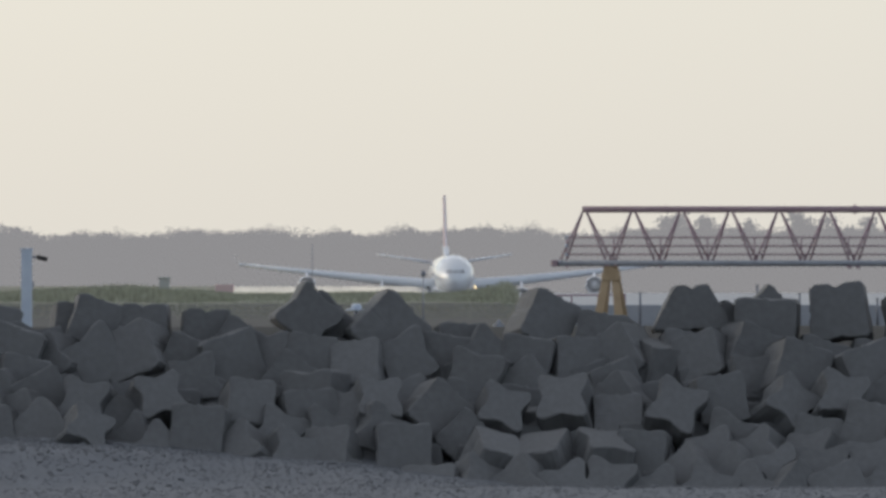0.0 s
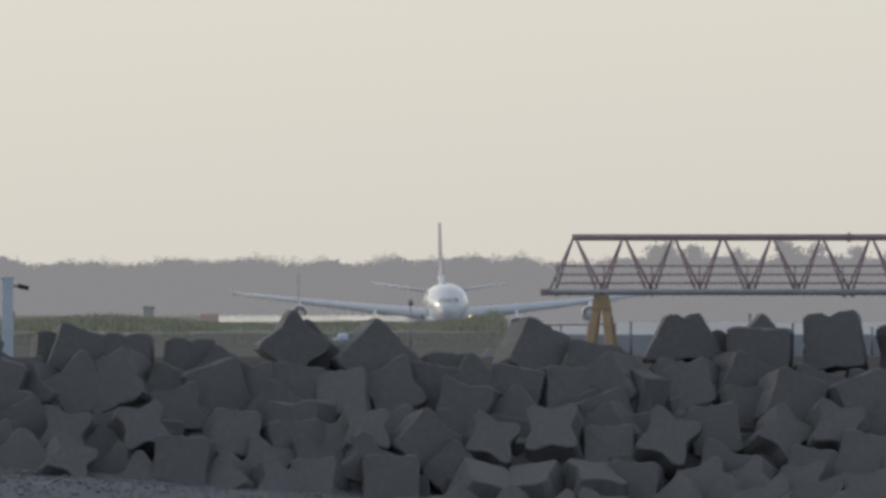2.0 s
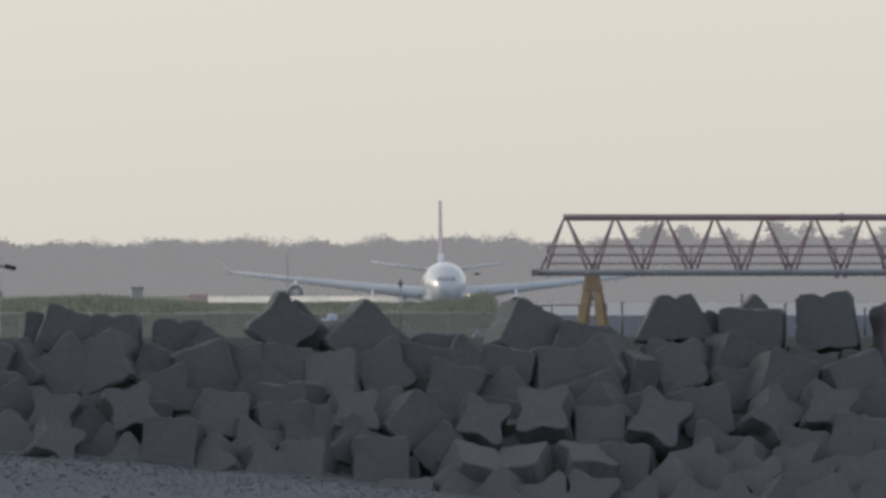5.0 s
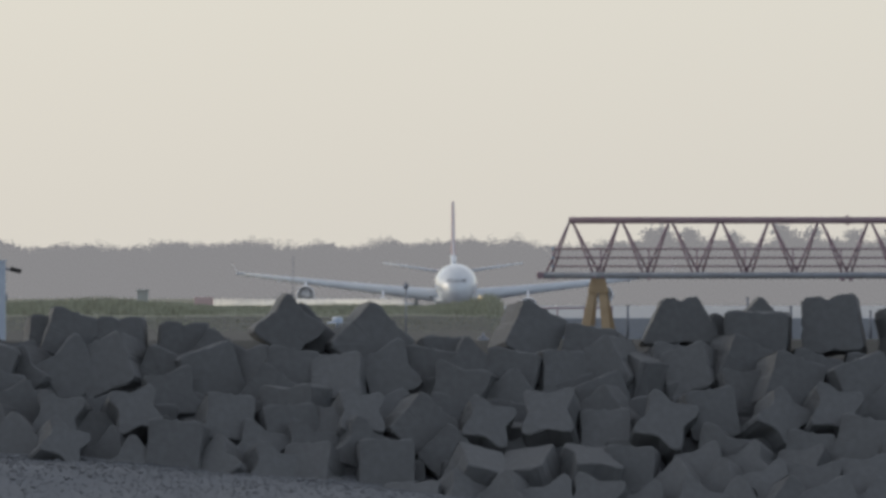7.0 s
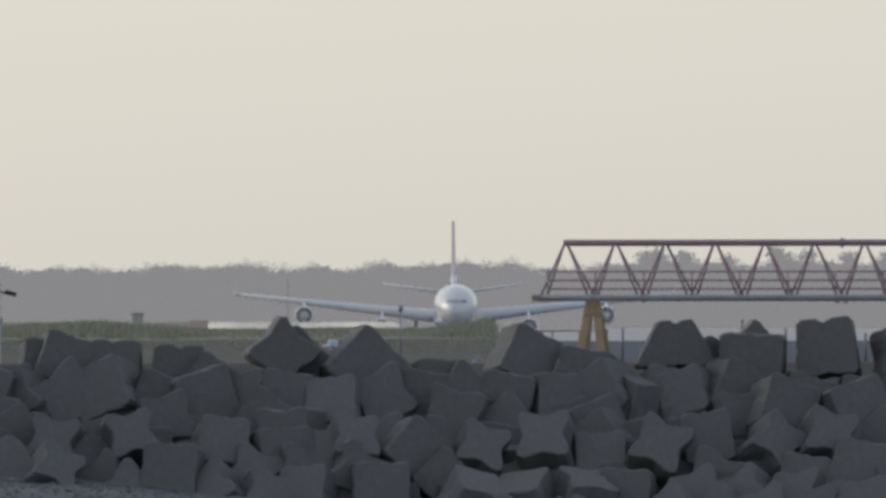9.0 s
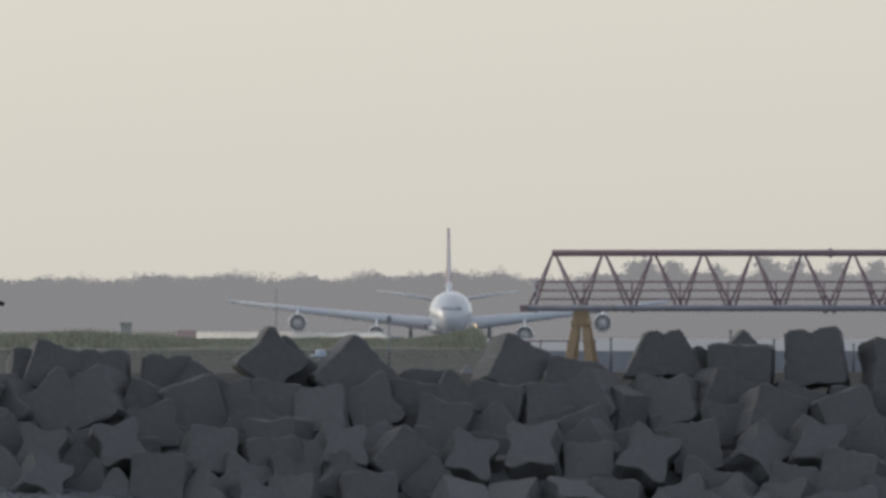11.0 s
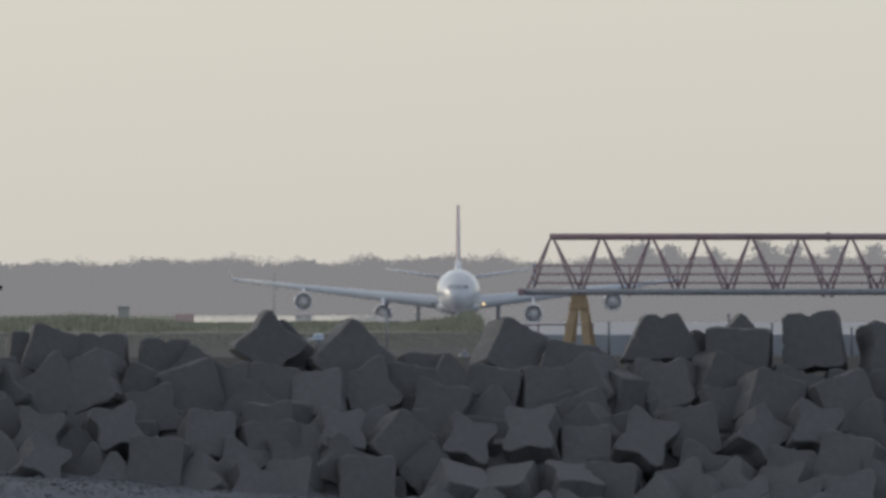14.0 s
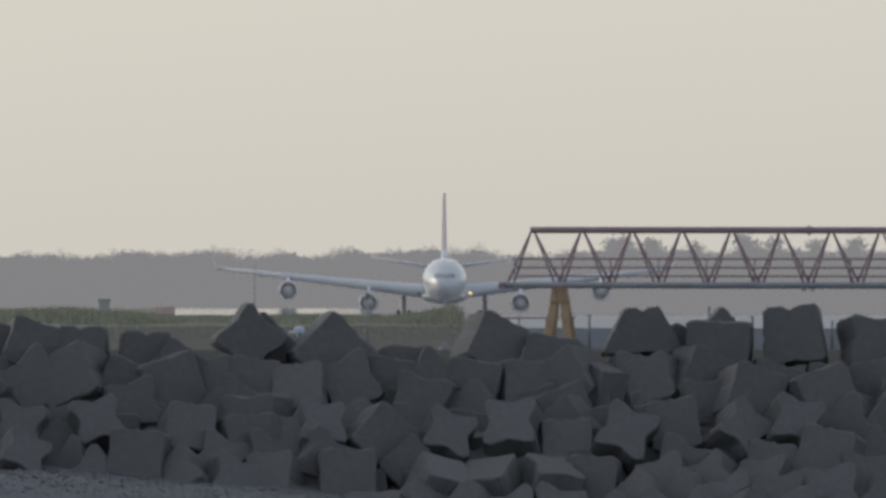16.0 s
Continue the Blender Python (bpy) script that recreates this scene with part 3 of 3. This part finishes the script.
# ---- the lattice bridge of the approach lights ----
def build_truss():
    Y, ZT, ZB, PITCH, X0 = 465.0, 8.22, 6.55, 1.505, 3.87
    N = 12
    t = base("lattice_bridge", pose(0, 0, 0), "red triangular lattice bridge with grey lower tubes on a yellow trestle", "lattice bridge")
    end = X0 + PITCH * (N - 0.2)
    part("top_chord", tube(bmesh.new(), (X0 - 0.07, Y, ZT), (end, Y, ZT), 0.1, seg=16), RED, t, "dull red top tube", True)
    for k, dy in enumerate((-0.55, 0.55)):
        part("bottom_chord", tube(bmesh.new(), (X0 - 0.83, Y + dy, ZB), (end, Y + dy, ZB), 0.095, seg=16), GREY, t, "grey lower tube", True)
        part("end_cap", box(bmesh.new(), (X0 - 0.93, Y + dy, ZB), (0.2, 0.24, 0.2), None, 0.02), RED, t)
    for i in range(N):
        xt = X0 + PITCH * i
        for dy, sh in ((-0.55, -0.04), (0.55, 0.16)):
            for s in (-1, 1):
                xb = xt + s * 0.70 + sh
                if i == 0 and s < 0:
                    xb = xt - 0.72 + sh
                part("brace", tube(bmesh.new(), (xt + s * 0.05, Y + dy * 0.06, ZT - 0.05), (xb, Y + dy, ZB + 0.07), 0.034, seg=8), RED, t, "", True)
    for z in (7.355, 7.09, 6.83):
        part("handrail", tube(bmesh.new(), (X0 - 0.55, Y - 0.42, z), (end, Y - 0.42, z), 0.022, seg=8), RED, t, "", True)
        part("handrail", tube(bmesh.new(), (X0 - 0.55, Y + 0.42, z - 0.008), (end, Y + 0.42, z - 0.008), 0.02, seg=8), RED, t, "", True)
    for z in (7.355, 7.09, 6.83):
        part("end_clip", box(bmesh.new(), (X0 - 0.56, Y - 0.45, z), (0.07, 0.05, 0.09), None, 0.01), WHITEPAINT, t, "pale end clip")
    for i in range(N):
        x = X0 - 0.55 + 1.45 * i
        part("stanchion", tube(bmesh.new(), (x, Y - 0.42, ZB), (x, Y - 0.42, 7.36), 0.024, seg=8), RED, t, "", True)
        bm = box(bmesh.new(), (x, Y - 0.55, ZB - 0.1), (0.09, 0.16, 0.07), None, 0.01)
        if i in (0, 2, 6, 9):
            part("clamp", bm, RED, t)
        else:
            bm.free()
    part("walkway", box(bmesh.new(), ((X0 + end) / 2, Y, ZB - 0.02), (end - X0, 0.8, 0.04), None, 0.008), GREY, t, "grey grating walkway")
    for x in (X0 + 8.36, X0 + 16.5):
        bm = tube(bmesh.new(), (x - 0.035, Y, ZT), (x + 0.035, Y, ZT), 0.15, seg=16)
        tube(bm, (x - 0.07, Y, ZT), (x + 0.07, Y, ZT), 0.11, seg=16)
        part("flange", bm, RED, t, "bolted pipe flange")
    for x in (X0 + 8.2, X0 + 8.45):
        part("clamp", box(bmesh.new(), (x, Y - 0.55, ZB - 0.12), (0.12, 0.2, 0.08), None, 0.01), RED, t)
    # the yellow trestles: four splayed legs under a box head
    for cx in (4.69, 4.69 + 13.0):
        head = bmesh.new()
        ring_loft(head, [[(cx + u * w, Y + v * d, z) for u, v in ((-1, -1), (1, -1), (1, 1), (-1, 1))] for z, w, d in ((6.02, 0.30, 0.66), (6.08, 0.305, 0.66), (6.45, 0.22, 0.6), (6.47, 0.21, 0.58))])
        head = part("trestle_head", head, YELLOW, t, "yellow steel trestle head")
        for sx in (-1, 1):
            part("seam_strip", box(bmesh.new(), (cx + sx * 0.1, Y - 0.65, 6.24), (0.025, 0.05, 0.38), None, 0.006), YELLOW, head)
            part("saddle", box(bmesh.new(), (cx + sx * 0.13, Y, 6.49), (0.1, 1.3, 0.06), None, 0.01), RED, head)
        for sx in (-1, 1):
            for sy in (-1, 1):
                bm = bmesh.new()
                top, foot = Vector((cx + sx * 0.15 + sy * 0.02, Y + sy * 0.5, 6.06)), Vector((cx + sx * 0.37 + sy * 0.11, Y + sy * 0.95, 4.55))
                rings = []
                for p in (foot, top):
                    rings.append([p + Vector((u * 0.125, v * 0.11, 0)) for u, v in ((-1, -1), (1, -1), (1, 1), (-1, 1))])
                ring_loft(bm, rings)
                bmesh.ops.bevel(bm, geom=list(bm.edges), offset=0.014, segments=1, affect="EDGES")
                part("leg", bm, YELLOW, t, "faded yellow steel leg")
                part("base_plate", box(bmesh.new(), (foot.x, foot.y, 4.645), (0.4, 0.36, 0.035), None, 0.008), GREY, t, "grey base plate")
        part("footing", box(bmesh.new(), (cx, Y, 4.55), (1.5, 2.2, 0.16), None, 0.03), WALLM, t, "concrete footing")


build_truss()


# ---- the airliner ----
def wing_shape(bm, sections):
    """Skin an aerofoil through rows of (x, leading edge y, z, chord, thickness)."""
    prof = [(0.0, 0.0), (0.03, 0.32), (0.12, 0.5), (0.35, 0.5), (0.7, 0.25), (1.0, 0.03), (1.0, -0.03), (0.7, -0.16), (0.35, -0.4), (0.12, -0.42), (0.03, -0.28)]
    return ring_loft(bm, [[(x, y + u * c, z + v * th) for u, v in prof] for x, y, z, c, th in sections])


def build_airliner():
    a = base("airliner", pose(0, 2140, 1.55), "white four-engined airliner with a mauve fin taxiing along the runway", "airliner")
    ZC, R = 5.33, 2.82
    rings = []
    for y, r, dz in ((0.0, 0.25, -0.75), (0.35, 0.75, -0.7), (1.0, 1.25, -0.58), (2.0, 1.75, -0.42), (3.2, 2.2, -0.24), (4.6, 2.52, -0.1), (6.3, 2.75, -0.02),
                     (8.0, R, 0), (20, R, 0), (40, R, 0), (45, 2.7, 0.1), (50, 2.3, 0.42), (55, 1.7, 0.85), (60, 0.9, 1.35), (63.5, 0.3, 1.7)):
        rings.append([(r * math.sin(2 * math.pi * i / 40), y, ZC + dz + r * math.cos(2 * math.pi * i / 40)) for i in range(40)])
    fus = part("fuselage", ring_loft(bmesh.new(), rings), PLANE, a, "glossy white fuselage", True)
    # cockpit panes, laid on the nose
    shape = [(0.0, 0.25, -0.75), (0.35, 0.75, -0.7), (1.0, 1.25, -0.58), (2.0, 1.75, -0.42), (3.2, 2.2, -0.24), (4.6, 2.52, -0.1), (8.0, R, 0)]

    def nose_y(x, z):
        y = 0.0
        while y < 8.0:
            r, dz = along(y, [(q[0], q[1]) for q in shape]), along(y, [(q[0], q[2]) for q in shape])
            if x * x + (z - ZC - dz) ** 2 <= r * r:
                break
            y += 0.02
        return y

    for x0, x1 in ((-1.32, -0.92), (-0.86, -0.46), (-0.4, -0.03), (0.03, 0.4), (0.46, 0.86), (0.92, 1.32)):
        bm = bmesh.new()
        corners = [(x0, 5.62), (x1, 5.62), (x1 * 0.93, 6.08), (x0 * 0.93, 6.08)]
        out = [bm.verts.new((x, nose_y(x, z) - 0.05, z)) for x, z in corners]
        back = [bm.verts.new((x, nose_y(x, z) + 0.25, z)) for x, z in corners]
        bm.faces.new(out)
        bm.faces.new(back[::-1])
        for i in range(4):
            j = (i + 1) % 4
            bm.faces.new((out[j], out[i], back[i], back[j]))
        part("cockpit_window", bm, PANE, fus, "dark cockpit pane")
    belly = bmesh.new()
    ring_loft(belly, [[(r * 1.1 * math.sin(2 * math.pi * i / 28), y, 3.3 + r * 0.42 * math.cos(2 * math.pi * i / 28)) for i in range(28)]
                      for y, r in ((16, 0.6), (18, 2.0), (21, 2.75), (34, 2.75), (38, 1.8), (41, 0.4))])
    part("belly_fairing", belly, PLANE, a, "", True)
    for s in (-1, 1):
        part("wing", wing_shape(bmesh.new(), [(s * 1.5, 19.6, 3.7, 11.5, 2.2), (s * 3.0, 20.4, 3.85, 10.6, 2.0), (s * 9.5, 24.4, 4.55, 7.2, 1.5), (s * 20, 31.2, 5.72, 4.4, 0.95),
                                              (s * 29.6, 37.3, 6.85, 2.3, 0.45)]), WINGM, a, "pale grey swept wing", True)
        bm = bmesh.new()
        ring_loft(bm, [[(s * (29.55 + 0.9 * f + w * 0.06), 37.35 + 1.6 * f + u * (2.2 - 1.3 * f), 6.75 + 1.5 * f + w * 0.03) for u, w in
                        ((0, 0), (0.4, 1), (1, 0), (0.4, -1))] for f in (0, 0.4, 1)])
        part("winglet", bm, WINGM, a)
        part("tailplane", wing_shape(bmesh.new(), [(s * 0.6, 53.2, 6.95, 5.8, 0.6), (s * 9.7, 59.0, 8.35, 2.2, 0.22)]), PLANE, a, "white tailplane", True)
        for ex, ey, ez, wz in ((9.85, 17.6, 2.35, 4.5), (20.35, 25.6, 3.95, 5.7)):
            c = (s * ex, ey, ez)
            eng = part("engine", lathe(bmesh.new(), [(0.92, 1.5), (0.98, 0.35), (1.06, 0.06), (1.14, 0.0), (1.2, 0.1), (1.27, 0.8), (1.26, 2.2), (1.1, 3.6), (0.85, 4.6), (0.8, 4.6)],
                                             32, "y", c), WINGM, a, "pale grey engine nacelle", True)
            part("intake_lip", lathe(bmesh.new(), [(1.0, 0.25), (1.07, 0.03), (1.14, -0.03), (1.21, 0.04), (1.25, 0.3), (1.2, 0.32)], 32, "y", c), CHROME, eng, "bare metal intake lip", True)
            part("fan", lathe(bmesh.new(), [(0.99, 0.30), (0.26, 0.29), (0.16, 0.16), (0.02, 0.06)], 32, "y", c, True), FAN, eng, "dark fan and spinner", True)
            part("exhaust", lathe(bmesh.new(), [(0.6, 4.3), (0.55, 5.2), (0.25, 5.9), (0.02, 6.3)], 24, "y", c, True), FAN, eng)
            bm = bmesh.new()
            ring_loft(bm, [[(s * ex + u, y, z) for u, y, z in ((-0.14, ey + 0.9 + 2.2 * g, ez + 1.15 + g * (wz - ez - 1.15)), (0.14, ey + 0.9 + 2.2 * g, ez + 1.15 + g * (wz - ez - 1.15)),
                                                                (0.14, ey + 6.5, ez + 1.0 + g * (wz - ez - 1.0)), (-0.14, ey + 6.5, ez + 1.0 + g * (wz - ez - 1.0)))] for g in (0, 1)])
            part("pylon", bm, PLANE, a)
        for fx in (6.0, 13.0, 17.0, 24.0):
            y0, z0 = 20 + fx * 0.62 + 3.5, 3.7 + fx * 0.1
            bm = lathe(bmesh.new(), [(0.04, 0), (0.22, 0.8), (0.26, 2.0), (0.05, 3.8)], 10, "y", (s * fx, y0, z0 - 0.25), True)
            part("flap_fairing", bm, WINGM, a, "", True)
        # main gear
        bm = tube(bmesh.new(), (s * 5.3, 31.0, 3.9), (s * 5.3, 31.0, 0.75), 0.3)
        leg = part("main_gear_leg", bm, WINGM, a)
        for dy in (-1.0, 1.0):
            for dx in (-0.7, 0.7):
                c = (s * 5.3 + dx, 31.0 + dy, 0.7)
                tube_w = bmesh.new()
                rings = []
                for h, r in ((-0.22, 0.45), (-0.22, 0.62), (-0.12, 0.7), (0.12, 0.7), (0.22, 0.62), (0.22, 0.45)):
                    rings.append([(c[0] + h, c[1] + r * math.cos(2 * math.pi * i / 20), c[2] + r * math.sin(2 * math.pi * i / 20)) for i in range(20)])
                part("wheel", ring_loft(tube_w, rings), TYRE, leg, "black tyre, haze painted into its grey", True)
    bm = bmesh.new()
    prof = [(0.0, 0.0), (0.1, 0.5), (0.35, 0.55), (0.75, 0.3), (1.0, 0.04), (1.0, -0.04), (0.75, -0.3), (0.35, -0.55), (0.1, -0.5)]
    ring_loft(bm, [[(v * th, y + u * c, z) for u, v in prof] for y, z, c, th in ((48.6, 7.6, 9.6, 0.70), (50.2, 8.9, 8.2, 0.60), (59.0, 16.85, 3.3, 0.34))])
    fin = part("fin", bm, FINM, a, "mauve tail fin", True)
    bm = bmesh.new()
    ring_loft(bm, [[(v * th, y + u, z) for u, v in ((-0.05, 0.0), (0.02, 0.16), (0.12, 0.24), (0.3, 0.0), (0.12, -0.18), (0.02, -0.1))] for y, z, th in ((48.75, 7.9, 0.66), (50.15, 8.9, 0.58), (58.95, 16.8, 0.33))])
    part("leading_edge", bm, PLANE, fin, "pale bare leading edge", True)
    bm = bmesh.new()
    ring_loft(bm, [[(v * th, y + u * c, z) for u, v in prof] for y, z, c, th in ((46.0, 7.75, 6.0, 0.7), (48.2, 8.6, 4.0, 0.78), (50.0, 9.4, 2.0, 0.76))])
    part("fin_root", bm, PLANE, a, "white fin root fillet", True)
    leg = part("nose_gear_leg", tube(bmesh.new(), (0, 6.2, 3.2), (0, 6.2, 0.5), 0.13), WINGM, a)
    for dx in (-0.28, 0.28):
        rings = []
        for h, r in ((-0.16, 0.3), (-0.14, 0.5), (0.14, 0.5), (0.16, 0.3)):
            rings.append([(dx + h, 6.2 + r * math.cos(2 * math.pi * i / 18), 0.5 + r * math.sin(2 * math.pi * i / 18)) for i in range(18)])
        part("wheel", ring_loft(bmesh.new(), rings), TYRE, leg, "black tyre, haze painted into its grey", True)
    for s in (-1, 1):
        part("landing_light", lathe(bmesh.new(), [(0.17, 0.05), (0.14, -0.06), (0.02, -0.12)], 14, "y", (s * 3.35, 20.2, 3.6), True), LAMP if s > 0 else DARK, a, "small lit lamp" if s > 0 else "small lamp")
    # the turning strobe on the wing's tip: a lens in one side of a small pale head
    head = new("strobe_head", mesh_of("strobe_head", lathe(bmesh.new(), [(0.05, -0.2), (0.2, -0.16), (0.22, 0.0), (0.2, 0.16), (0.05, 0.2)], 16, "z", (0, 0, 0), True), WINGM, True))
    head.parent = a
    part("strobe_lens", lathe(bmesh.new(), [(0.14, -0.16), (0.13, -0.23), (0.08, -0.26), (0.02, -0.27)], 16, "y", (0, 0, 0), True), STROBE, head, "bright white strobe lens")
    return a, head


airliner, strobe_head = build_airliner()


# ---- small things on the bank ----
def build_small():
    # white steel post with an arm and a floodlight
    x, y = -13.22, 459.0
    p = base("floodlight_post", pose(x, y, 4.6), "white painted steel post with a dark floodlight on a short arm", "lamp post")
    part("post", box(bmesh.new(), (0, 0, 1.16), (0.33, 0.3, 2.37), None, 0.02), WHITEPAINT, p, "white square post")
    part("switch_box", box(bmesh.new(), (0.19, -0.05, 1.28), (0.06, 0.16, 0.22), None, 0.01), GREY, p, "small grey switch box")
    part("cap", box(bmesh.new(), (0, 0, 2.37), (0.40, 0.36, 0.06), None, 0.01), WHITEPAINT, p)
    part("arm", tube(bmesh.new(), (0.1, 0, 2.17), (0.5, -0.05, 2.06), 0.035), GREY, p, "", True)
    part("floodlight", box(bmesh.new(), (0.47, -0.08, 2.10), (0.34, 0.22, 0.13), pose(0, 0, 0, 0, 14, 0), 0.02), RUBBER, p, "dark floodlight")
    # obstruction lights: a flat white dish with a domed top
    for x, y, z, s in ((-3.22, 470.0, 5.02, 1.0),):
        o = base("marker_light", pose(x, y, z - 0.22), "low white marker light with a domed top on a flat plate", "marker light")
        part("stand", tube(bmesh.new(), (0, 0, -0.2), (0, 0, 0.3), 0.07), WHITEPAINT, o)
        part("plate", lathe(bmesh.new(), [(0.32, 0.28), (0.33, 0.31), (0.30, 0.34)], 20, "z", (0, 0, 0), True), WHITEPAINT, o)
        part("dome", lathe(bmesh.new(), [(0.16, 0.34), (0.165, 0.42), (0.14, 0.47), (0.06, 0.49)], 20, "z", (0, 0, 0), True), WHITEPAINT, o, "", True)
    c = base("marker_cone", pose(1.2, 459.0, 4.6), "small pale grey cone marker behind the wall crest", "marker cone")
    part("foot", lathe(bmesh.new(), [(0.17, 0.0), (0.17, 0.08), (0.14, 0.09)], 18, "z", (0, 0, 0), True), GREY, c)
    part("cone", lathe(bmesh.new(), [(0.11, 0.08), (0.05, 0.17), (0.03, 0.23)], 18, "z", (0, 0, 0), True), GREY, c, "", True)
    # slim post with a round lamp head
    o = base("edge_light_post", pose(-1.18, 490.0, 4.66), "slim grey post with a round lamp head", "lamp post")
    part("post", tube(bmesh.new(), (0, 0, 0), (0, 0, 1.5), 0.028, 0.022), GREY, o, "", True)
    part("lamp_head", lathe(bmesh.new(), [(0.03, 1.48), (0.075, 1.52), (0.085, 1.6), (0.05, 1.68), (0.01, 1.7)], 14, "z", (0, 0, 0), True), STEEL, o, "", True)
    # thin mast
    o = base("whip_mast", pose(-5.75, 590.0, 5.1), "thin dark mast standing on the bank", "mast")
    part("mast", tube(bmesh.new(), (0, 0, 0), (0, 0, 2.35), 0.019, 0.012), STEEL, o, "", True)
    part("foot", box(bmesh.new(), (0, 0, 0.03), (0.2, 0.2, 0.06), None, 0.01), GREY, o)
    # faded red box signs and a small cabinet on the grass
    o = base("taxiway_sign", pose(-9.1, 585.0, 5.4), "faded red taxiway sign box in the grass", "sign")
    part("panel", box(bmesh.new(), (0, 0, 0.27), (0.72, 0.12, 0.40), None, 0.02), SIGN, o)
    for s in (-0.26, 0.26):
        part("leg", tube(bmesh.new(), (s, 0, -0.15), (s, 0, 0.1), 0.03), GREY, o)
    o = base("cable_cabinet", pose(-1.05, 575.0, 5.38), "small dark cable cabinet on the grass bank", "cabinet")
    part("body", box(bmesh.new(), (0, 0, 0.1), (0.36, 0.25, 0.2), None, 0.015), STEEL, o)
    part("roof", box(bmesh.new(), (0, 0, 0.21), (0.42, 0.3, 0.03), None, 0.008), GREY, o)
    o = base("equipment_hut", pose(-12.1, 620.0, 4.85), "small grey green equipment hut behind the grass bank", "hut")
    part("body", box(bmesh.new(), (0, 0, 0.6), (0.44, 0.5, 1.3), None, 0.02), HUT, o)
    part("roof", box(bmesh.new(), (0, 0, 1.28), (0.52, 0.58, 0.08), None, 0.015), HUT, o)
    # low concrete barrier beyond the blocks
    o = new("barrier_wall")
    tagged(o, "low grey concrete barrier along the service road", "wall", kind="structure")
    for i in range(9):
        part("barrier_panel", box(bmesh.new(), (4.0 + 2.02 * i, 470.0, 4.92), (2.0, 0.25, 0.68), None, 0.02), WALLM, o)
    # red pipe rail on short posts
    o = base("pipe_rail", pose(4.2, 520.0, 4.6), "faded red pipe rail on short posts", "rail")
    part("rail", tube(bmesh.new(), (-1.3, 0, 0.90), (1.55, 0, 0.93), 0.03), RED, o, "", True)
    for i in range(4):
        part("post", tube(bmesh.new(), (-1.25 + 0.92 * i, 0, 0), (-1.25 + 0.92 * i, 0, 0.95), 0.028), RED, o)
    for x, y, h in ((5.63, 468.6, 1.0), (9.28, 468.6, 1.24), (10.6, 468.6, 0.97), (13.03, 468.6, 0.82)):
        o = base("marker_post", pose(x, y, 4.62), "thin grey steel marker post behind the blocks", "post", "marker posts")
        part("post", tube(bmesh.new(), (0, 0, 0), (0, 0, h), 0.04, 0.035), STEEL, o, "", True)
        part("cap", tube(bmesh.new(), (0, 0, h), (0, 0, h + 0.03), 0.05), STEEL, o)


build_small()


# ---- a small dark bird that crosses over the bank ----
def build_bird():
    b = base("bird", pose(-12, 700, 5.7), "small dark bird in flight over the bank", "bird")
    rings = []
    for x, r in ((-0.17, 0.008), (-0.1, 0.03), (0.0, 0.045), (0.08, 0.035), (0.11, 0.028), (0.15, 0.02), (0.19, 0.004)):
        rings.append([(x, r * math.cos(i * math.pi / 5), r * math.sin(i * math.pi / 5)) for i in range(10)])
    part("body", ring_loft(bmesh.new(), rings), RUBBER, b, "", True)
    tail = bmesh.new()
    ring_loft(tail, [[(x, u * w, v * 0.006) for u, v in ((-1, 0), (0, 1), (1, 0), (0, -1))] for x, w in ((-0.12, 0.025), (-0.26, 0.06))])
    part("tail", tail, RUBBER, b)
    wings = []
    for s in (-1, 1):
        bm = bmesh.new()
        ring_loft(bm, [[(x + u * c, s * y, v * 0.008) for u, v in ((0, 0), (0.4, 1), (1, 0), (0.4, -1))] for y, x, c in ((0.02, -0.06, 0.13), (0.14, -0.05, 0.12), (0.27, -0.12, 0.04))])
        wings.append(part("wing", bm, RUBBER, b))
    return b, wings


bird, bird_wings = build_bird()


# ---- what moves ----
def motions():
    taxi = [(0.0, 2140, -0.53, 1.50, 1.58), (2.0, 2119, 0.25, 1.55, 1.3), (3.5, 2104, 0.70, 1.62, 1.1), (5.0, 2088.5, 1.2, 1.74, 0.8), (7.0, 2068, 1.85, 1.9, 0.46),
            (8.5, 2052.5, 2.32, 2.1, 0.4), (11.0, 2027, 3.35, 2.5, 0.3), (12.5, 2011, 4.0, 2.85, 0.2), (14.0, 1995.6, 4.44, 3.2, -0.12), (15.0, 1985.3, 4.8, 3.45, -0.02), (16.0, 1975, 5.15, 3.7, -0.08)]
    flight = [(0, -28.65, 5.49), (2, -17.59, 5.54), (3, -12.19, 5.69), (3.5, -9.83, 6.01), (3.8, -7.77, 6.39), (4, -6.51, 6.15), (4.2, -5.04, 6.21), (5.2, 4.27, 7.03), (6.2, 22.53, 9.09), (16, 211.32, 57.95)]
    walk(bird, [(t, pose(x, 700, z)) for t, x, z in flight])
    for wing, s in zip(bird_wings, (-1, 1)):
        beats = [(0.1 * i, pose(0, 0, 0, s * (35 if i % 2 else -20))) for i in range(161)]
        walk(wing, beats)
    turns = [(0, 180), (14.4, 180), (14.4334, 120), (14.4667, 50), (14.5, 0), (14.5334, -50), (14.5667, -120), (14.6, -180), (16, -180)]
    walk(strobe_head, [(t, pose(-29.6, 37.1, 6.86, 0, 0, r)) for t, r in turns])
    walk(airliner, [(t, pose(x, y, z, 0, 0, r)) for t, y, x, z, r in taxi])


motions()
